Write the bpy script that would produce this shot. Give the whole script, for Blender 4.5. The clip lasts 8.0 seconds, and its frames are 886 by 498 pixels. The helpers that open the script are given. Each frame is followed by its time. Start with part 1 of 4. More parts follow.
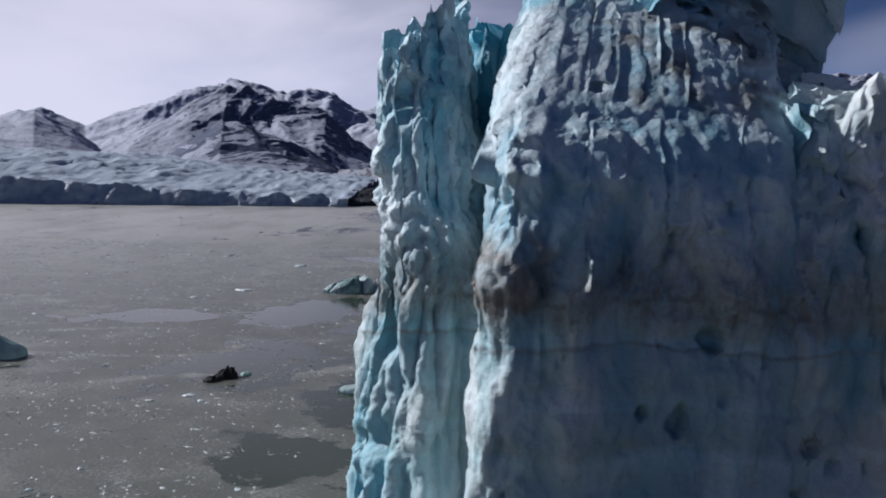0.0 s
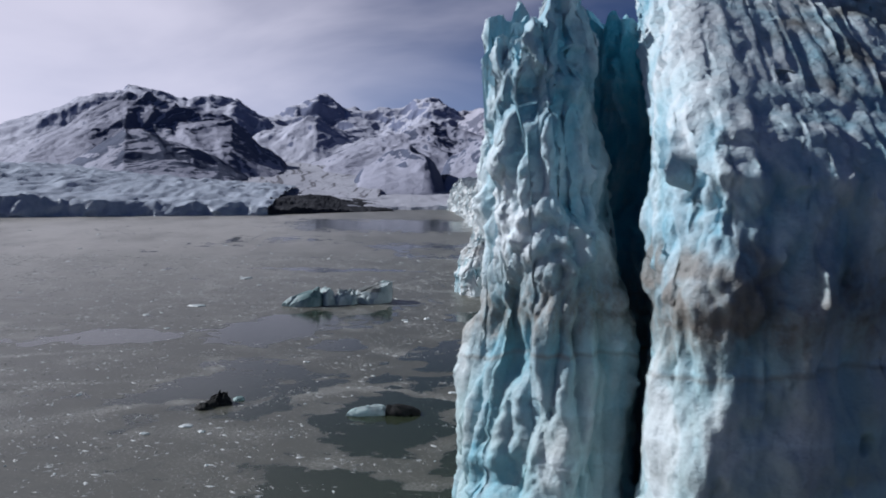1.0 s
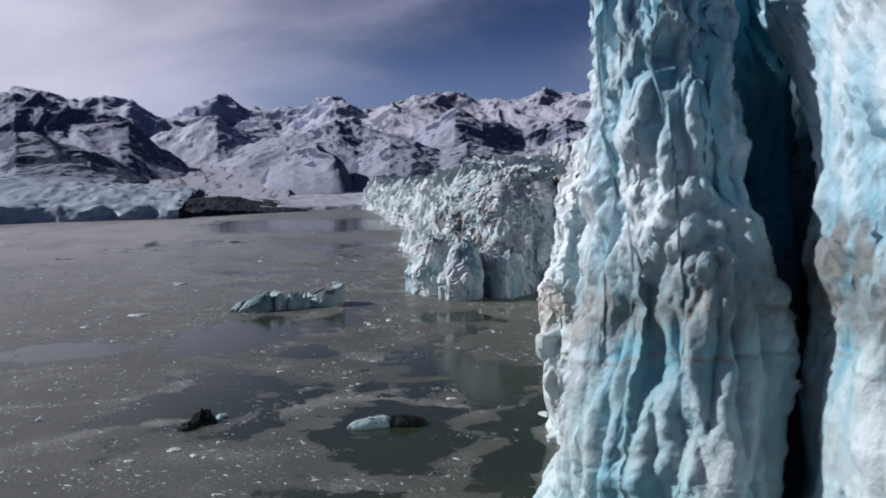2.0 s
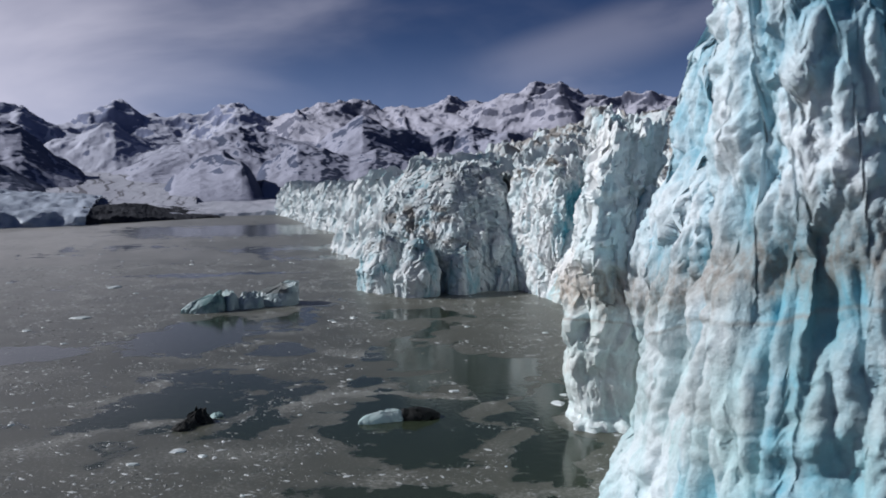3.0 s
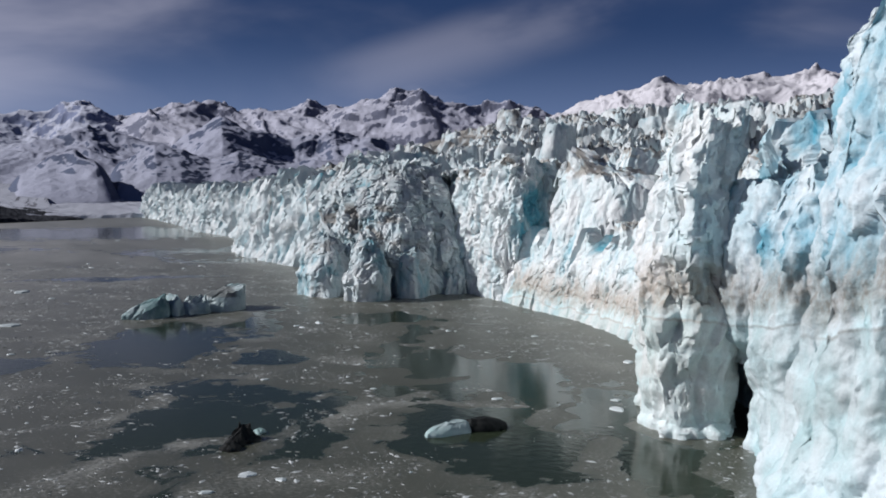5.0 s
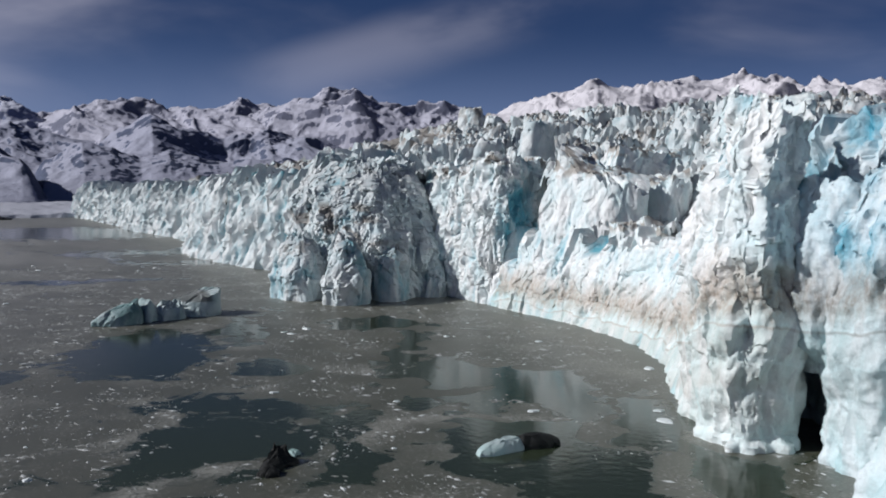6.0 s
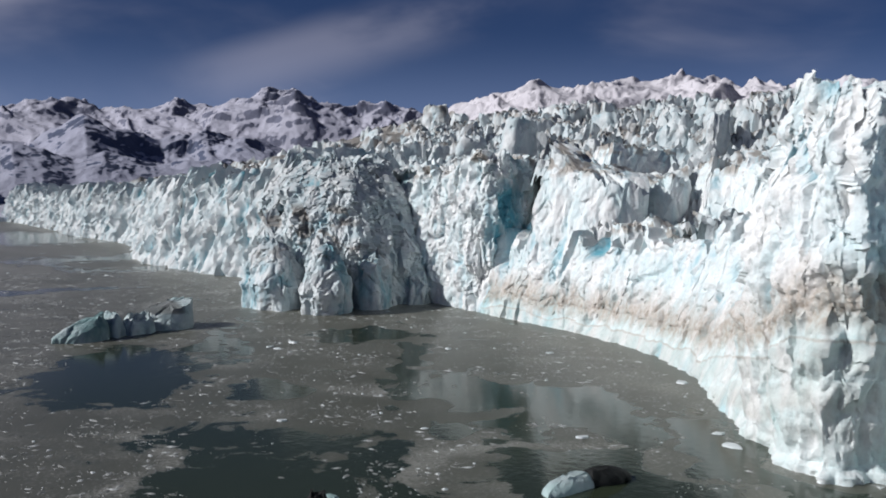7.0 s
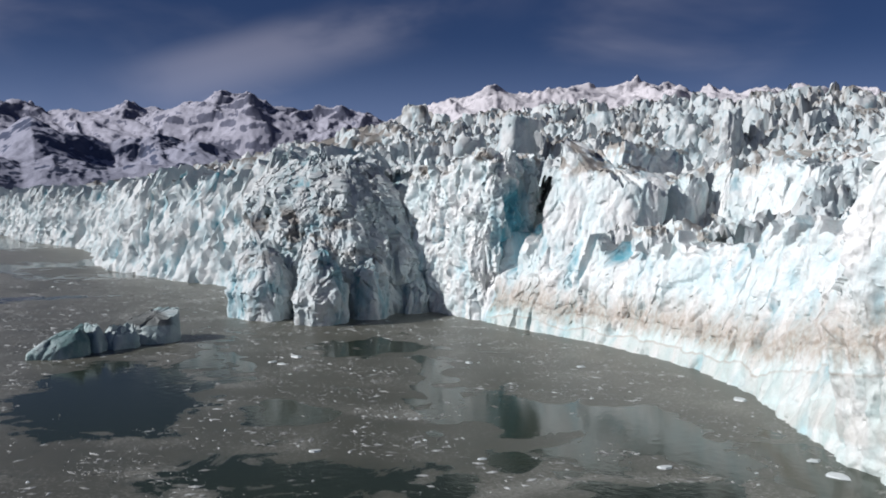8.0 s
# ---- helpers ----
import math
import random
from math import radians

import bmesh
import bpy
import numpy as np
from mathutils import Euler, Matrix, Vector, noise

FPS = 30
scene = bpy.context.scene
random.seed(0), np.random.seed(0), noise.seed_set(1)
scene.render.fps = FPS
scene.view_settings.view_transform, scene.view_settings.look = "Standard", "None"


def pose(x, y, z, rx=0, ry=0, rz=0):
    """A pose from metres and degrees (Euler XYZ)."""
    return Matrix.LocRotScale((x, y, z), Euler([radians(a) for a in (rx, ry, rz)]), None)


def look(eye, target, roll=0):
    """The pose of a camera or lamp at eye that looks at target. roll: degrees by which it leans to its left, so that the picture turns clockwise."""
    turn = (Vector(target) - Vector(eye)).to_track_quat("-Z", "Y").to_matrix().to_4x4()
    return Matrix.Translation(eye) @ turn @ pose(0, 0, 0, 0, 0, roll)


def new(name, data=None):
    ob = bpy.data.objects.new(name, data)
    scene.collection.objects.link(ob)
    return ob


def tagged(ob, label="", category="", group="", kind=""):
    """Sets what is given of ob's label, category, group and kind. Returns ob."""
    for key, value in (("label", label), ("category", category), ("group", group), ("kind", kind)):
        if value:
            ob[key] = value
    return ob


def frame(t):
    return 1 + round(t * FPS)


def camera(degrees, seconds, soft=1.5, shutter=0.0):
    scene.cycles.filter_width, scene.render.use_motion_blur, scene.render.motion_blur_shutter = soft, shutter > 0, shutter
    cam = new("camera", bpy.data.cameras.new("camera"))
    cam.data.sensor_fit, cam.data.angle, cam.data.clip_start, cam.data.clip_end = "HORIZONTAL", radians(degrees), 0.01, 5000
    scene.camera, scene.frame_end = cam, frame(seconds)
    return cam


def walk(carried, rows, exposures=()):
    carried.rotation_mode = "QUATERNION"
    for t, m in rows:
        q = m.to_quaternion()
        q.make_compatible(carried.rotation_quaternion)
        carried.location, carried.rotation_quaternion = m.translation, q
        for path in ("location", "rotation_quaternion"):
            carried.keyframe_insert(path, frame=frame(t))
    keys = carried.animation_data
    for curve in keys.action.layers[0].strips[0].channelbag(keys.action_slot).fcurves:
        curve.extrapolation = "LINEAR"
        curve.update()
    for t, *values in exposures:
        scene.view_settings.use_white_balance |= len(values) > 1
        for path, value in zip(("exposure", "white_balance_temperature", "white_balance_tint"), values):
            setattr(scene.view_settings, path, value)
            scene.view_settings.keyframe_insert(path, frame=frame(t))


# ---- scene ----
cam = camera(49.96, 8.0, soft=1.8, shutter=0.35)
PATH = [
    (0, pose(-0.00, -0.00, 59.94, 84.722, -1.738, 0.161)),
    (0.5, pose(-13.00, 8.14, 59.55, 84.912, -1.119, -2.752)),
    (1, pose(-26.69, 16.32, 58.89, 85.213, -1.023, -5.819)),
    (1.5, pose(-37.38, 26.58, 58.73, 85.099, -0.451, -8.821)),
    (3, pose(-68.56, 52.55, 50.14, 85.747, 0.288, -18.006)),
    (3.5, pose(-78.30, 60.02, 49.20, 85.871, -0.084, -20.608)),
    (4, pose(-87.60, 67.59, 48.10, 86.006, -0.186, -23.032)),
    (4.5, pose(-95.37, 75.81, 47.26, 86.106, -0.322, -25.117)),
    (6, pose(-114.75, 108.52, 45.48, 86.290, -0.811, -31.549)),
    (6.5, pose(-116.92, 124.02, 45.15, 86.298, -0.642, -33.615)),
    (7, pose(-117.75, 137.86, 44.87, 86.402, -0.538, -35.366)),
    (7.5, pose(-118.41, 153.05, 43.05, 86.757, -0.548, -36.917)),
    (8, pose(-118.82, 167.05, 42.94, 86.793, -0.639, -38.313)),
]
walk(cam, PATH, [(0, -0.05, 5850, 10), (1.5, -0.12, 5900, 11), (3.5, -0.22, 6000, 10), (6, -0.22, 6100, 10), (8, -0.15, 6200, 11)])
# ---- world, sun ----
SUN_AZ, SUN_EL = radians(-66), radians(32)
sun_dir = Vector((math.sin(SUN_AZ) * math.cos(SUN_EL), math.cos(SUN_AZ) * math.cos(SUN_EL), math.sin(SUN_EL)))
world = bpy.data.worlds.new("arctic_sky")
scene.world = world
world.use_nodes = True
wn, wl = world.node_tree.nodes, world.node_tree.links
wn.clear()
sky = wn.new("ShaderNodeTexSky")
sky.sky_type = "NISHITA"
sky.sun_disc = False
sky.sun_elevation, sky.sun_rotation = SUN_EL, SUN_AZ
sky.altitude, sky.air_density, sky.dust_density, sky.ozone_density = 1500, 0.68, 0.9, 6.0
bg = wn.new("ShaderNodeBackground")
bg.inputs["Strength"].default_value = 0.030
wout = wn.new("ShaderNodeOutputWorld")


def wmath(op, a, b=0.0, c=0.0):
    n = wn.new("ShaderNodeMath")
    n.operation = op
    for socket, value in zip(n.inputs, (a, b, c)):
        if isinstance(value, (int, float)):
            socket.default_value = value
        else:
            wl.new(value, socket)
    return n.outputs[0]


def wstep(value, lo, hi):
    n = wn.new("ShaderNodeMapRange")
    n.interpolation_type = "SMOOTHSTEP"
    n.inputs[1].default_value, n.inputs[2].default_value = lo, hi
    wl.new(value, n.inputs[0])
    return n.outputs[0]


# thin high cloud: a bank of haze towards the sun and drawn-out wisps over the rest of the sky
way = wn.new("ShaderNodeTexCoord")
split = wn.new("ShaderNodeSeparateXYZ")
wl.new(way.outputs["Generated"], split.inputs[0])
azimuth = wmath("ARCTAN2", split.outputs[0], split.outputs[1])
height = wmath("ARCSINE", split.outputs[2])
along = wmath("ADD", azimuth, wmath("MULTIPLY", height, 1.6))
across = wmath("SUBTRACT", height, wmath("MULTIPLY", azimuth, 0.30))
plane = wn.new("ShaderNodeCombineXYZ")
wl.new(wmath("MULTIPLY", along, 2.4), plane.inputs[0])
wl.new(wmath("MULTIPLY", across, 6.0), plane.inputs[1])
wisp = wn.new("ShaderNodeTexNoise")
wisp.inputs["Scale"].default_value, wisp.inputs["Detail"].default_value, wisp.inputs["Roughness"].default_value = 1.0, 5.0, 0.5
wisp.inputs["Distortion"].default_value = 0.35
wl.new(plane.outputs[0], wisp.inputs["Vector"])
bank = wmath("MULTIPLY", wmath("MULTIPLY", wstep(azimuth, 0.47, -0.40), wstep(azimuth, -2.5, -1.8)), wstep(height, 0.8, 0.05))
veil = wmath("MULTIPLY", wstep(wmath("MULTIPLY_ADD", bank, 0.62, wmath("MULTIPLY", wisp.outputs["Fac"], 0.75)), 0.40, 1.06), 0.80)
streak = wmath("MULTIPLY", wstep(across, 0.04, 0.005), wstep(across, -0.055, -0.005))
streak = wmath("MULTIPLY", wmath("MULTIPLY", streak, wstep(wisp.outputs["Fac"], 0.36, 0.62)), wmath("MULTIPLY", wmath("MULTIPLY", wstep(azimuth, 0.26, 0.45), wstep(azimuth, 0.8, 0.6)), 0.17))
cloud = wn.new("ShaderNodeMix")
cloud.data_type = "RGBA"
cloud.inputs[7].default_value = (30.5, 28.2, 30.8, 1)
wl.new(wmath("MAXIMUM", veil, streak), cloud.inputs[0])
deep = wn.new("ShaderNodeMix")
deep.data_type, deep.blend_type = "RGBA", "MULTIPLY"
deep.inputs[0].default_value = 1.0
deep.inputs[7].default_value = (0.99, 0.95, 1.12, 1)
wl.new(sky.outputs[0], deep.inputs[6])
low = wn.new("ShaderNodeMix")
low.data_type = "RGBA"
low.inputs[7].default_value = (12.5, 15.5, 25.0, 1)
wl.new(wmath("MULTIPLY", wstep(height, 0.17, 0.02), 0.34), low.inputs[0])
wl.new(deep.outputs[2], low.inputs[6])
wl.new(low.outputs[2], cloud.inputs[6])
wl.new(cloud.outputs[2], bg.inputs[0])
wl.new(bg.outputs[0], wout.inputs[0])
sun = new("sun", bpy.data.lights.new("sun", "SUN"))
sun.data.energy, sun.data.angle, sun.data.color = 4.9, radians(0.6), (1.0, 0.955, 0.9)
sun.matrix_world = look(sun_dir * 100, (0, 0, 0))


# ---- noise on arrays ----
def lattice(ix, iy, iz, seed):
    h = (ix.astype(np.int64) * 374761393 + iy.astype(np.int64) * 668265263 + iz.astype(np.int64) * 2147483647 + seed * 1274126177) & 0xFFFFFFFF
    h = ((h ^ (h >> 13)) * 1274126177) & 0xFFFFFFFF
    h = ((h ^ (h >> 15)) * 2246822519) & 0xFFFFFFFF
    return h ^ (h >> 16)


GRADS = np.random.RandomState(7).normal(size=(256, 3))
GRADS /= np.linalg.norm(GRADS, axis=1)[:, None]


def perlin(p, seed=0):
    """Gradient noise, about -1 to 1, for an array of points (..., 3)."""
    shape = p.shape[:-1]
    p = p.reshape(-1, 3)
    i = np.floor(p).astype(np.int64)
    f = p - i
    w = f * f * f * (f * (f * 6 - 15) + 10)
    total = np.zeros(len(p))
    for dx in (0, 1):
        for dy in (0, 1):
            for dz in (0, 1):
                g = GRADS[lattice(i[:, 0] + dx, i[:, 1] + dy, i[:, 2] + dz, seed) & 255]
                dot = g[:, 0] * (f[:, 0] - dx) + g[:, 1] * (f[:, 1] - dy) + g[:, 2] * (f[:, 2] - dz)
                total += dot * (w[:, 0] if dx else 1 - w[:, 0]) * (w[:, 1] if dy else 1 - w[:, 1]) * (w[:, 2] if dz else 1 - w[:, 2])
    return (total * 1.5).reshape(shape)


def fbm(p, octaves=4, gain=0.5, seed=0):
    out, amp = np.zeros(p.shape[:-1]), 1.0
    for k in range(octaves):
        out += amp * perlin(p * 2.03**k, seed + 11 * k)
        amp *= gain
    return out


def billow(p, octaves=3, gain=0.5, seed=0):
    """Rounded bulges with sharp grooves between, 0 to about 1."""
    out, amp = np.zeros(p.shape[:-1]), 1.0
    for k in range(octaves):
        out += amp * np.abs(perlin(p * 2.03**k, seed + 17 * k)) ** 0.85
        amp *= gain
    return out


def ridged(p, octaves=5, gain=0.5, seed=0):
    out, amp, total, weight = np.zeros(p.shape[:-1]), 1.0, 0.0, 1.0
    for k in range(octaves):
        n = (1 - np.abs(perlin(p * 2.07**k, seed + 13 * k))) ** 2
        out += amp * n * weight
        weight = np.clip(n * 1.6, 0, 1)
        total += amp
        amp *= gain
    return out / total


def cells(p, seed=0):
    """Worley cells: distance to the nearest and the second seed, a number per cell, and the offset from the nearest seed."""
    shape = p.shape[:-1]
    p = p.reshape(-1, 3)
    i = np.floor(p).astype(np.int64)
    f1, f2 = np.full(len(p), 9.0), np.full(len(p), 9.0)
    ident, off = np.zeros(len(p), np.int64), np.zeros((len(p), 3))
    for dx in (-1, 0, 1):
        for dy in (-1, 0, 1):
            for dz in (-1, 0, 1):
                c = i + np.array([dx, dy, dz])
                h = lattice(c[:, 0], c[:, 1], c[:, 2], seed)
                d = p - (c + np.stack([h & 1023, (h >> 10) & 1023, (h >> 20) & 1023], 1) / 1023.0)
                r = np.sqrt((d * d).sum(1))
                near = r < f1
                f2 = np.where(near, f1, np.minimum(f2, r))
                ident = np.where(near, h, ident)
                off[near] = d[near]
                f1 = np.where(near, r, f1)
    return f1.reshape(shape), f2.reshape(shape), ident.reshape(shape), off.reshape(*shape, 3)


def facets(p, seed=0):
    """Broken planes: each cell tilts and shifts its own way."""
    f1, f2, h, off = cells(p, seed)
    tilt = np.stack([((h >> s) & 255) / 127.5 - 1 for s in (0, 8, 16)], -1)
    return (off * tilt).sum(-1) + 0.5 * (((h >> 5) & 255) / 127.5 - 1)


def smooth(a, b, x):
    t = np.clip((x - a) / (b - a), 0, 1)
    return t * t * (3 - 2 * t)


def xyz(x, y, z):
    return np.stack(np.broadcast_arrays(np.asarray(x, float), y, z), -1)


# ---- meshes from arrays ----
def sheet(name, v, material, closed=False, parent=None, attrs=None, keep=None, sharp=38, label=""):
    """A mesh from a grid of points (rows, columns, 3); closed joins the last column to the first."""
    rows, cols = v.shape[:2]
    c = np.arange(cols if closed else cols - 1)
    r = np.arange(rows - 1)
    a = r[:, None] * cols + c
    b = r[:, None] * cols + (c + 1) % cols
    quads = np.stack([a, b, b + cols, a + cols], -1).reshape(-1, 4)
    if keep is not None:
        quads = quads[keep.reshape(-1)[quads].all(1)]
    points, extra = v.reshape(-1, 3), {k: d.reshape(-1) for k, d in (attrs or {}).items()}
    if keep is not None:
        used = np.unique(quads)
        remap = np.full(len(points), -1)
        remap[used] = np.arange(len(used))
        quads, points, extra = remap[quads], points[used], {k: d[used] for k, d in extra.items()}
    me = bpy.data.meshes.new(name)
    me.vertices.add(len(points))
    me.vertices.foreach_set("co", points.astype(np.float32).ravel())
    me.loops.add(quads.size)
    me.loops.foreach_set("vertex_index", quads.astype(np.int32).ravel())
    me.polygons.add(len(quads))
    me.polygons.foreach_set("loop_start", np.arange(0, quads.size, 4, dtype=np.int32))
    me.update(calc_edges=True)
    for key, d in extra.items():
        me.attributes.new(key, "FLOAT", "POINT").data.foreach_set("value", d.astype(np.float32))
    me.materials.append(material)
    me.shade_smooth()
    if sharp:
        me.set_sharp_from_angle(angle=radians(sharp))
    ob = new(name, me)
    ob.parent = parent
    return tagged(ob, label)


# ---- materials ----
def material(name):
    m = bpy.data.materials.new(name)
    m.use_nodes = True
    t = m.node_tree
    return m, t, t.nodes["Principled BSDF"]


def node(t, kind, **values):
    n = t.nodes.new(kind)
    for key, value in values.items():
        if key in n.inputs:
            n.inputs[key].default_value = value
    return n


def spot(t, vector, scale, detail=4.0, rough=0.55):
    n = node(t, "ShaderNodeTexNoise", Scale=scale, Detail=detail, Roughness=rough)
    t.links.new(vector, n.inputs["Vector"])
    return n.outputs["Fac"]


def ramp(t, value, *stops):
    n = t.nodes.new("ShaderNodeValToRGB")
    e = n.color_ramp.elements
    while len(e) < len(stops):
        e.new(0.5)
    for el, (at, colour) in zip(e, stops):
        el.position = at
        el.color = (*colour, 1) if not np.isscalar(colour) else (colour, colour, colour, 1)
    t.links.new(value, n.inputs[0])
    return n.outputs[0]


def mix(t, fac, a, b, mode="MIX"):
    n = t.nodes.new("ShaderNodeMix")
    n.data_type, n.blend_type = "RGBA", mode
    for socket, value in ((n.inputs[0], fac), (n.inputs[6], a), (n.inputs[7], b)):
        if isinstance(value, (int, float)):
            socket.default_value = value
        elif isinstance(value, tuple):
            socket.default_value = (*value, 1)
        else:
            t.links.new(value, socket)
    return n.outputs[2]


def maths(t, op, a, b=0.0, c=0.0):
    n = t.nodes.new("ShaderNodeMath")
    n.operation = op
    for socket, value in zip(n.inputs, (a, b, c)):
        if isinstance(value, (int, float)):
            socket.default_value = value
        else:
            t.links.new(value, socket)
    return n.outputs[0]


def stretched(t, sx, sy, sz):
    g = t.nodes.new("ShaderNodeNewGeometry")
    n = t.nodes.new("ShaderNodeVectorMath")
    n.operation = "MULTIPLY"
    n.inputs[1].default_value = (sx, sy, sz)
    t.links.new(g.outputs["Position"], n.inputs[0])
    return n.outputs[0]


def attribute(t, name):
    n = t.nodes.new("ShaderNodeAttribute")
    n.attribute_name = name
    return n.outputs["Fac"]


def bump(t, bsdf, height, strength, distance):
    n = node(t, "ShaderNodeBump", Strength=strength, Distance=distance)
    t.links.new(height, n.inputs["Height"])
    t.links.new(n.outputs[0], bsdf.inputs["Normal"])


def make_ice(name, white, pale, blue, dirt, dirt_amount):
    """Glacier ice: white crust, blue dense ice (attribute "blue"), a dirty layer at the height where attribute "band" is near 0."""
    m, t, b = material(name)
    lumps = spot(t, stretched(t, 1, 1, 0.45), 0.16, 5)
    streak = spot(t, stretched(t, 1, 1, 0.3), 0.34, 4)
    grain = spot(t, stretched(t, 1, 1, 1), 2.2, 6, 0.65)
    colour = mix(t, ramp(t, lumps, (0.4, 0.0), (0.66, 1.0)), white, pale)
    dense = maths(t, "MULTIPLY_ADD", maths(t, "SUBTRACT", streak, 0.5), 1.1, attribute(t, "blue"))
    colour = mix(t, ramp(t, dense, (0.40, 0.0), (1.0, 1.0)), colour, blue)
    # green tint below the band paints in light reflected from the water
    below = ramp(t, maths(t, "MULTIPLY_ADD", attribute(t, "band"), 0.02, 0.6), (0.0, 0.3), (0.2, 0.5), (0.56, 0.35), (0.64, 0.0))
    colour = mix(t, maths(t, "MULTIPLY", below, ramp(t, lumps, (0.35, 0.25), (0.62, 1.0))), colour, (0.52, 0.70, 0.67))
    # dirty layer with a ragged lower edge
    rag = maths(t, "MULTIPLY_ADD", maths(t, "SUBTRACT", spot(t, stretched(t, 1, 1, 0.35), 0.35, 5), 0.5), 9.0, attribute(t, "band"))
    layer = ramp(t, maths(t, "MULTIPLY_ADD", rag, 0.05, 0.5), (0.24, 0.0), (0.42, 0.8), (0.56, 0.8), (0.92, 0.0))
    speck = ramp(t, spot(t, stretched(t, 1, 1, 0.5), 1.1, 6, 0.7), (0.34, 0.45), (0.60, 1.0))
    colour = mix(t, maths(t, "MULTIPLY", maths(t, "MULTIPLY", layer, speck), dirt_amount), colour, dirt)
    # one dark seam at its foot and faint grey layers below
    seam = maths(t, "MULTIPLY_ADD", maths(t, "SUBTRACT", spot(t, stretched(t, 1, 1, 0.5), 0.2, 4), 0.5), 3.0, attribute(t, "band"))
    seam = ramp(t, maths(t, "MULTIPLY_ADD", seam, 0.2, 0.6), (0.40, 0.0), (0.47, 0.45), (0.53, 0.45), (0.62, 0.0))
    broken = ramp(t, spot(t, stretched(t, 1, 1, 1), 0.28, 5), (0.40, 0.0), (0.56, 1.0))
    colour = mix(t, maths(t, "MULTIPLY", maths(t, "MULTIPLY", seam, broken), dirt_amount), colour, tuple(0.45 * a for a in dirt))
    waver = maths(t, "MULTIPLY_ADD", maths(t, "SUBTRACT", spot(t, stretched(t, 1, 1, 1), 0.11, 4), 0.5), 3.5, attribute(t, "band"))
    under = ramp(t, maths(t, "MULTIPLY_ADD", waver, 0.025, 0.8), (0.20, 0.0), (0.30, 0.28), (0.37, 0.05), (0.40, 0.5), (0.50, 0.30), (0.51, 0.08), (0.56, 0.34), (0.655, 0.3), (0.665, 0.9), (0.675, 0.0))
    blotch = ramp(t, spot(t, stretched(t, 1, 1, 0.4), 0.15, 5), (0.36, 0.55), (0.58, 1.0))
    colour = mix(t, maths(t, "MULTIPLY", maths(t, "MULTIPLY", under, blotch), dirt_amount), colour, tuple(0.78 * a + 0.22 * c for a, c in zip(dirt, pale)))
    # thin dirt bands lower down and stray dirt
    thin = spot(t, stretched(t, 0.012, 0.012, 0.5), 1.0, 4)
    stray = ramp(t, maths(t, "MULTIPLY", thin, spot(t, stretched(t, 1, 1, 1), 0.3, 5)), (0.30, 0.0), (0.46, 0.5))
    colour = mix(t, maths(t, "MULTIPLY", stray, dirt_amount), colour, tuple(0.6 * a + 0.4 * c for a, c in zip(dirt, pale)))
    colour = mix(t, ramp(t, attribute(t, "grime"), (0.5, 0.0), (1.0, 0.85)), colour, tuple(0.62 * a + 0.05 for a in dirt))
    dust = ramp(t, spot(t, stretched(t, 1, 1, 0.55), 0.75, 9, 0.72), (0.54, 0.0), (0.68, 0.42))
    colour = mix(t, maths(t, "MULTIPLY", dust, dirt_amount), colour, tuple(0.5 * a + 0.5 * c for a, c in zip(dirt, pale)))
    colour = mix(t, 0.22, colour, ramp(t, grain, (0.3, 0.45), (0.7, 1.0)), "MULTIPLY")
    t.links.new(colour, b.inputs["Base Color"])
    b.inputs["Roughness"].default_value = 0.5
    b.inputs["Specular IOR Level"].default_value = 0.35
    bump(t, b, maths(t, "MULTIPLY_ADD", spot(t, stretched(t, 1, 1, 0.6), 0.9, 6, 0.6), 1.0, maths(t, "MULTIPLY", grain, 0.35)), 0.7, 0.5)
    return m


ICE = make_ice("glacier_ice", (0.79, 0.81, 0.81), (0.60, 0.72, 0.745), (0.15, 0.43, 0.53), (0.36, 0.285, 0.215), 1.0)
BLUE_ICE = make_ice("blue_glacier_ice", (0.66, 0.73, 0.765), (0.43, 0.60, 0.665), (0.09, 0.36, 0.49), (0.20, 0.165, 0.13), 1.0)
# greyer ice: real dirt on the seracs, headland shade put into the colour
GREY_ICE = make_ice("dirty_shaded_ice", (0.645, 0.675, 0.68), (0.45, 0.55, 0.58), (0.12, 0.36, 0.44), (0.25, 0.205, 0.165), 0.9)
# blue-grey of the haze over the bay is mixed into this ice
FAR_ICE = make_ice("hazed_far_ice", (0.44, 0.49, 0.57), (0.34, 0.40, 0.49), (0.18, 0.30, 0.40), (0.20, 0.20, 0.22), 0.5)
BERG_ICE = make_ice("iceberg_ice", (0.47, 0.54, 0.55), (0.30, 0.41, 0.42), (0.09, 0.20, 0.20), (0.10, 0.10, 0.09), 0.6)


def make_rubble():
    m, t, b = material("black_ice_debris")
    n = spot(t, stretched(t, 1, 1, 1), 1.1, 6, 0.7)
    t.links.new(ramp(t, n, (0.35, (0.005, 0.006, 0.006)), (0.66, (0.014, 0.015, 0.015)), (0.80, (0.05, 0.06, 0.06))), b.inputs["Base Color"])
    b.inputs["Roughness"].default_value = 0.7
    b.inputs["Specular IOR Level"].default_value = 0.25
    bump(t, b, n, 0.9, 0.3)
    return m


RUBBLE = make_rubble()


